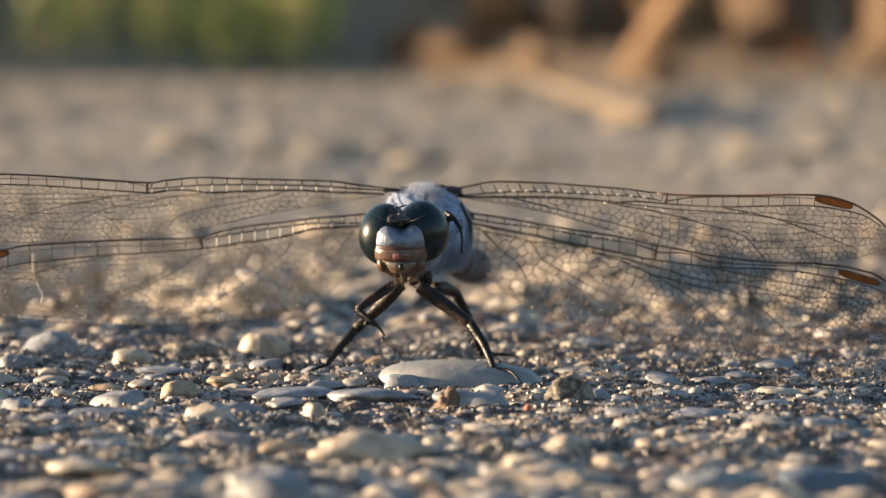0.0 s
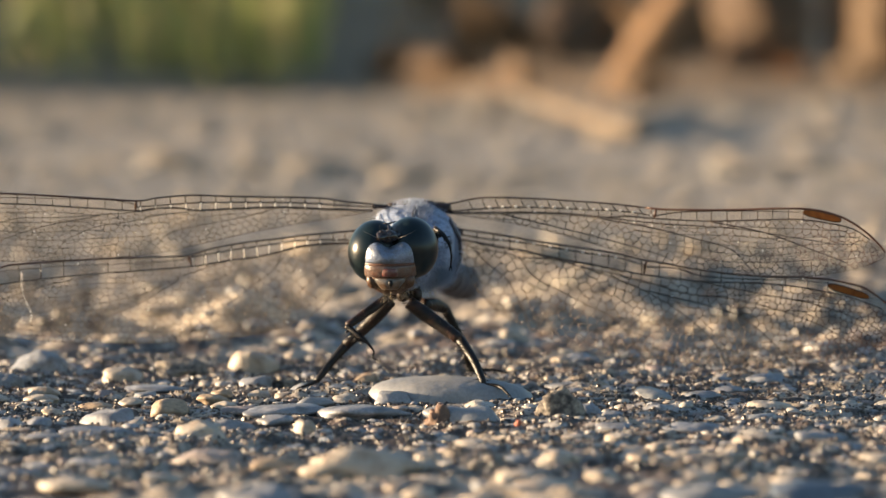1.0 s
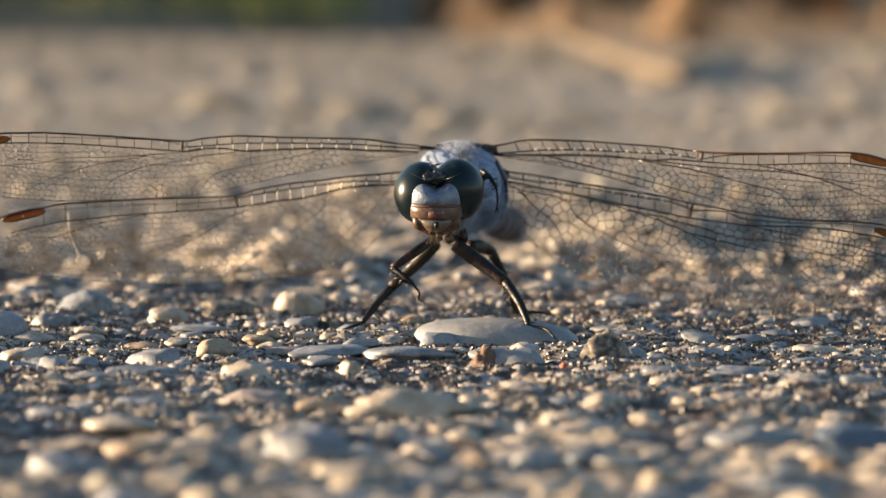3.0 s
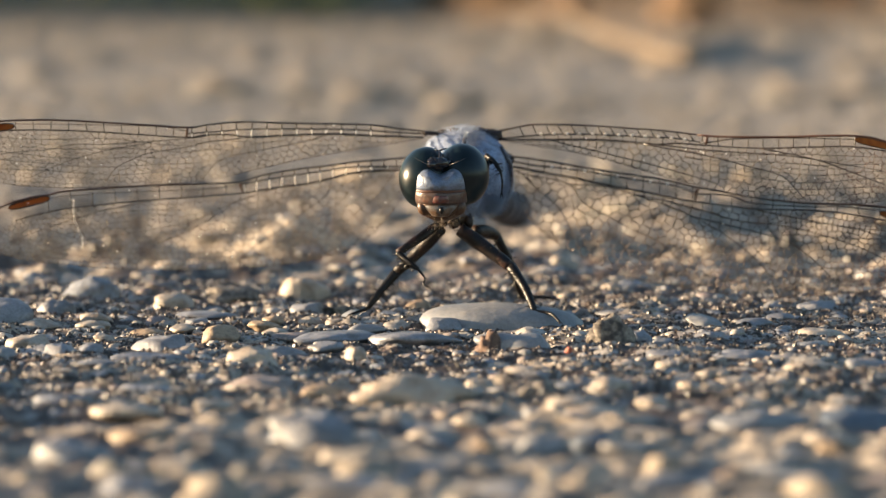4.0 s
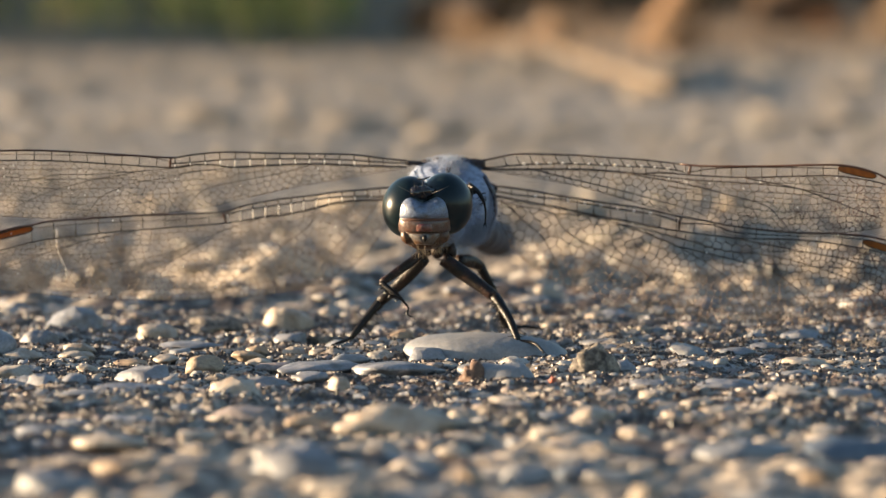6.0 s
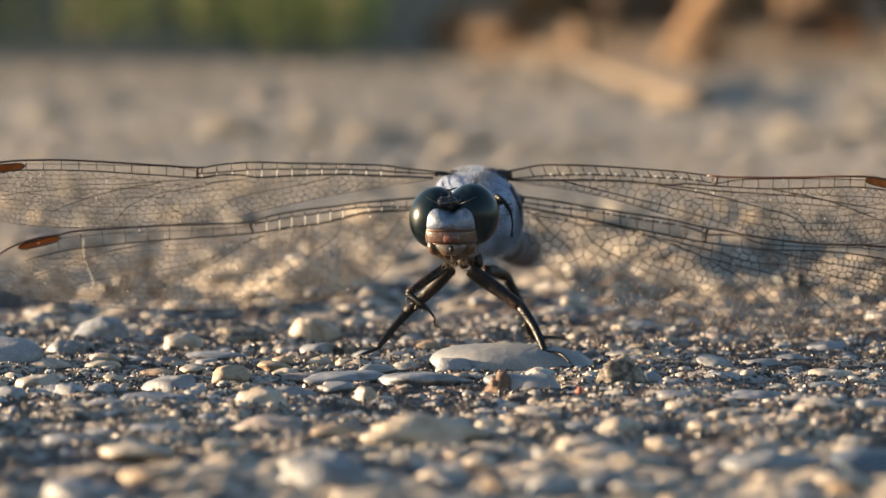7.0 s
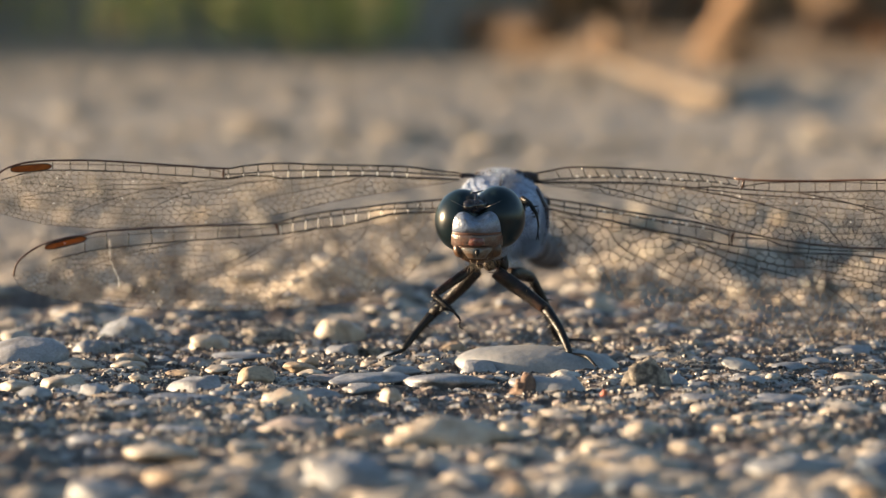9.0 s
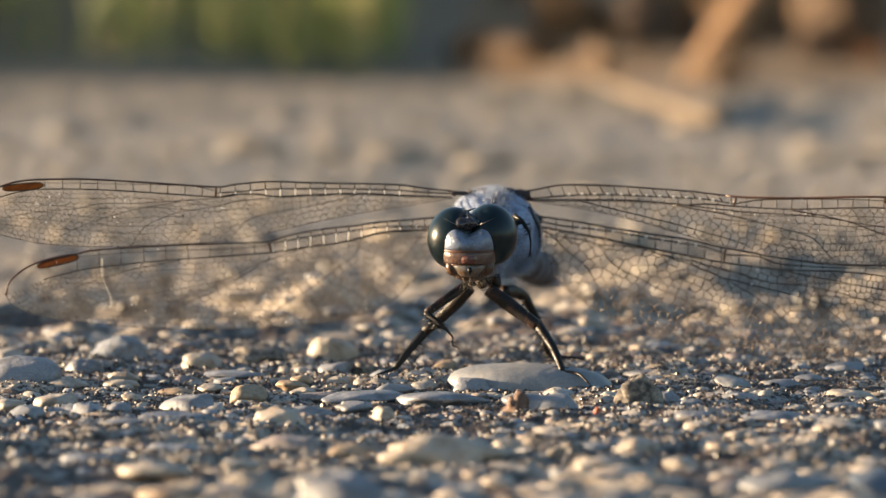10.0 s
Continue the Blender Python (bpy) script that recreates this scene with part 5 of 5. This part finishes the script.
def build_verge():
    """Dark soil bank with leaf litter and tufts of grass along the far edge."""
    rng = random.Random(8)
    bag = Bag()
    xs = np.linspace(-6000, 6000, 120)
    ys = [2800, 2950, 3250, 3800, 4600, 6000, 9000]
    verts = []
    for k, y in enumerate(ys):
        for x in xs:
            edge = 220 * noise.noise(Vector((x * 0.003, k * 0.3, 1)))
            rise = [-3, 14, 46, 110, 200, 300, 380][k]
            # at far left the soil edge comes forward, standing in for a cast shadow
            verts.append((x, y + edge - 300 * max(0.0, min(1.0, (x + 60) / 160)) * (k < 2) + (0 if x > 160 else 160 * min(1, (160 - x) / 450) * max(0.0, min(1.0, (x + 520) / 350))), rise + (rise * 0.25 + 3) * noise.noise(Vector((x * 0.009, y * 0.009, 5)))))
    n = len(xs)
    bag.add(verts, [(j * n + i, j * n + i + 1, (j + 1) * n + i + 1, (j + 1) * n + i) for j in range(len(ys) - 1) for i in range(n - 1)])
    verge = part("verge", bag, M_SOIL)
    verge.data.materials.append(M_DRYEARTH)
    verge.data.polygons.foreach_set("material_index", [1 if xs[i] > -70 else 0 for j in range(len(ys) - 1) for i in range(n - 1)])
    tagged(verge, "brown soil verge beyond the asphalt", "verge", kind="structure")
    bag = Bag()
    for k in range(420):
        x, y = rng.uniform(0, 1100), 2600 + 1300 * rng.random()
        leaf_sheet(bag, (x, y, max(0, (y - 2900) * 0.11)), rng.uniform(16, 42), rng.uniform(28, 60), rng.uniform(0, 360), rng.uniform(0.6, 1.5), rng.uniform(-1.5, 1.5), k) if k % 2 == 0 else None
    tagged(part("leaf_litter", bag, M_LITTER), "brown dry leaf litter along the verge", "leaf litter", kind="stuff")
    bag = Bag()
    for k in range(7500):
        x = rng.uniform(-2000, 2600)
        clump = noise.noise(Vector((x * 0.005, 2.0, 0)))
        y = 2990 + 1300 * rng.random() ** 1.2 if x < -110 else rng.uniform(4300, 5600)
        if clump < -0.15 and rng.random() < 0.8:
            continue
        h = rng.uniform(70, 330) * (1.0 if y > 3200 else 0.6)
        w = rng.uniform(4.0, 10.0)
        a = rng.uniform(0, math.pi)
        bend = Vector((rng.gauss(0, 0.35), rng.gauss(0, 0.35), 0)) * h
        base = Vector((x, y, max(0.0, 6 + (y - 2920) * 0.11)))
        s = Vector((math.cos(a), math.sin(a), 0)) * w * 0.5
        pts = [base + Vector((0, 0, h * u)) + bend * u * u for u in (0, 0.4, 0.75, 1.0)]
        verts = []
        for u, p in zip((1, 0.9, 0.6, 0.05), pts):
            verts += [p - s * u, p + s * u]
        bag.add(verts, [(0, 1, 3, 2), (2, 3, 5, 4), (4, 5, 7, 6)])
    tagged(part("grass", bag, M_GRASS), "green and yellowing grass on the verge", "grass", kind="stuff")


build_verge()


# ---- loose gravel set in the asphalt ----
def clear_of_key(x, y, w):
    for sx, sy, sw, _, depth, *_ in KEY_STONES:
        if ((x - sx) / (0.5 * (sw + w * 0.7))) ** 2 + ((y - sy) / (0.5 * (sw * depth + w * 0.7))) ** 2 < 1:
            return False
    return True


def scatter(count, xr, yr, wr, hr, rng, gap=0.62, taken=None):
    """Random stones that keep off each other, thinning nothing by the view."""
    cell = wr[1]
    grid = taken if taken is not None else {}
    out = []
    for _ in range(count):
        x, y = rng.uniform(*xr), rng.uniform(*yr)
        w = wr[0] + (wr[1] - wr[0]) * rng.random() ** 2.2
        if not clear_of_key(x, y, w):
            continue
        key = (int(x // cell), int(y // cell))
        if any((x - a) ** 2 + (y - b) ** 2 < (gap * 0.5 * (w + c)) ** 2
               for i in (-1, 0, 1) for j in (-1, 0, 1) for a, b, c in grid.get((key[0] + i, key[1] + j), ())):
            continue
        grid.setdefault(key, []).append((x, y, w))
        out.append((x, y, w, w * rng.uniform(*hr)))
    return out


def build_gravel():
    rng = random.Random(77)
    near = scatter(3200, (-46, 46), (-100, 58), (0.8, 3.6), (0.16, 0.30), rng, 1.0)
    near = [(x, y, w, h * (0.42 if y < -36 else 1.0)) for x, y, w, h in near if y > -36 or rng.random() < 0.7]
    near.sort(key=lambda s: -s[2])
    shapes = [pebble_shape(500 + i, 7, 11, 0.26, 0.2, 7) for i in range(18)]
    meshes = []
    for verts, faces in shapes:
        bag = Bag()
        bag.add(verts, faces)
        meshes.append(bag.mesh("pebble", M_PEBBLE))
    chosen, rest = near[:300], near[300:]
    for x, y, w, h in chosen:
        ob = new("pebble", meshes[rng.randrange(len(meshes))])
        ob.parent = ground
        ob.matrix_basis = pose(x * MM, y * MM, float(ground_height(x, y) - 0.35 * h) * MM, rng.uniform(-9, 9), rng.uniform(-9, 9), rng.uniform(0, 360)) @ Matrix.Diagonal(
            (0.5 * w, 0.5 * w * rng.uniform(0.6, 0.95), h * 0.9, 1))
    bag = Bag()
    for x, y, w, h in rest:
        verts, faces = shapes[rng.randrange(len(shapes))]
        a, z, k = rng.uniform(0, 6.28), float(ground_height(x, y)), rng.uniform(0.6, 0.95)
        c, s = 0.5 * w * math.cos(a), 0.5 * w * math.sin(a)
        bag.add([(x + p[0] * c - p[1] * k * s, y + p[0] * s + p[1] * k * c, z + h * (p[2] * 0.9 - 0.3)) for p in verts], faces)
    low = [pebble_shape(600 + i, 5, 8, 0.2, 0.2) for i in range(12)]
    pale = Bag()
    for x, y, w, h in scatter(220, (-4, 34), (-80, -34), (1.4, 4.6), (0.09, 0.17), rng, 0.9):
        verts, faces = shapes[rng.randrange(len(shapes))]
        a, z, k = rng.uniform(-0.5, 0.5), float(ground_height(x, y)), rng.uniform(0.5, 0.8)
        c, s = 0.5 * w * math.cos(a), 0.5 * w * math.sin(a)
        pale.add([(x + p[0] * c - p[1] * k * s, y + p[0] * s + p[1] * k * c, z + h * (p[2] * 0.9 - 0.15)) for p in verts], faces)
    part("gravel", pale, M_CREAM, ground, "cream crumbs of broken crust", "stuff")
    fine = scatter(5000, (-46, 44), (-66, 30), (0.45, 1.6), (0.18, 0.36), rng, 0.95)
    level = ground_height(np.array([p[0] for p in fine]), np.array([p[1] for p in fine]))
    for (x, y, w, h), z in zip(fine, level.tolist()):
        verts, faces = low[rng.randrange(12)]
        a, k = rng.uniform(0, 6.28), rng.uniform(0.6, 0.95)
        c, s = 0.5 * w * math.cos(a), 0.5 * w * math.sin(a)
        bag.add([(x + p[0] * c - p[1] * k * s, y + p[0] * s + p[1] * k * c, z + h * (p[2] * 0.8 - 0.12)) for p in verts], faces)
    part("gravel", bag, M_GRAVEL, ground, "mixed grey and beige gravel", "stuff")
    bag = Bag()
    set_stones(bag, low, scatter(90, (-85, 85), (60, 280), (5.0, 10.0), (0.12, 0.20), rng, 1.2) + scatter(600, (-130, 140), (56, 620), (2.0, 7.5), (0.10, 0.24), rng, 0.9), rng)
    set_stones(bag, low, scatter(2000, (-430, 560), (500, 2700), (8.0, 30.0), (0.05, 0.10), rng, 0.9), rng)
    set_stones(bag, low, scatter(500, (-50, 50), (-150, -90), (1.6, 5.0), (0.15, 0.3), rng, 0.9), rng)
    part("gravel", bag, M_FARGRAVEL, ground, "dusty tan gravel", "stuff")

    grit_shapes = [pebble_shape(700 + i, 3, 5, 0.3) for i in range(10)]
    bag = Bag()
    places = []
    for _ in range(46000):
        x, y = rng.uniform(-46, 44), rng.uniform(-62, 30)
        w = 0.13 + 0.40 * rng.random() ** 2.6
        places.append((x, y, w, w * rng.uniform(0.3, 0.7)))
    for _ in range(1500):
        x, y = rng.uniform(-62, 62), rng.uniform(52, 200)
        w = 0.6 + 1.6 * rng.random() ** 2
        places.append((x, y, w, w * rng.uniform(0.3, 0.6)))
    spots = np.array(places)
    level = ground_height(spots[:, 0], spots[:, 1])
    for (x, y, w, h), z in zip(places, level):
        verts, faces = grit_shapes[rng.randrange(10)]
        a = rng.uniform(0, 6.28)
        c, s = 0.5 * w * math.cos(a), 0.5 * w * math.sin(a)
        bag.add([(x + p[0] * c - p[1] * s, y + (p[0] * s + p[1] * c) * 0.8, z + h * (p[2] * 0.8 + 0.12)) for p in verts], faces)
    part("grit", bag, M_GRIT, ground, "fine sparkling mineral grit", "stuff", smooth=False)
    bag = Bag()
    bag.add(*pebble_shape(31, 7, 10, 0.3))
    crumb = part("pebble", bag, M_REDCRUMB, ground, "tiny red brick crumb")
    crumb.matrix_basis = pose(6.0 * MM, -34.5 * MM, 0.45 * MM) @ Matrix.Diagonal((0.32, 0.3, 0.28, 1))


build_gravel()


# ---- movement: the head flicks up once, then settles a little higher ----
def motions():
    rows = [(0.0, 0, 0), (4.6, 0, 0), (4.7, -20, 1), (4.8, -20, -1), (4.9, -2, 0), (5.0, -2, 0), (7.0, -1.5, 0), (8.0, 0, 0), (10.0, 0, 0)]
    x, y, z = HEAD_AT
    walk(dragonfly_head, [(t, pose(x * MM, y * MM, z * MM, nod, tilt, 0)) for t, nod, tilt in rows])


motions()
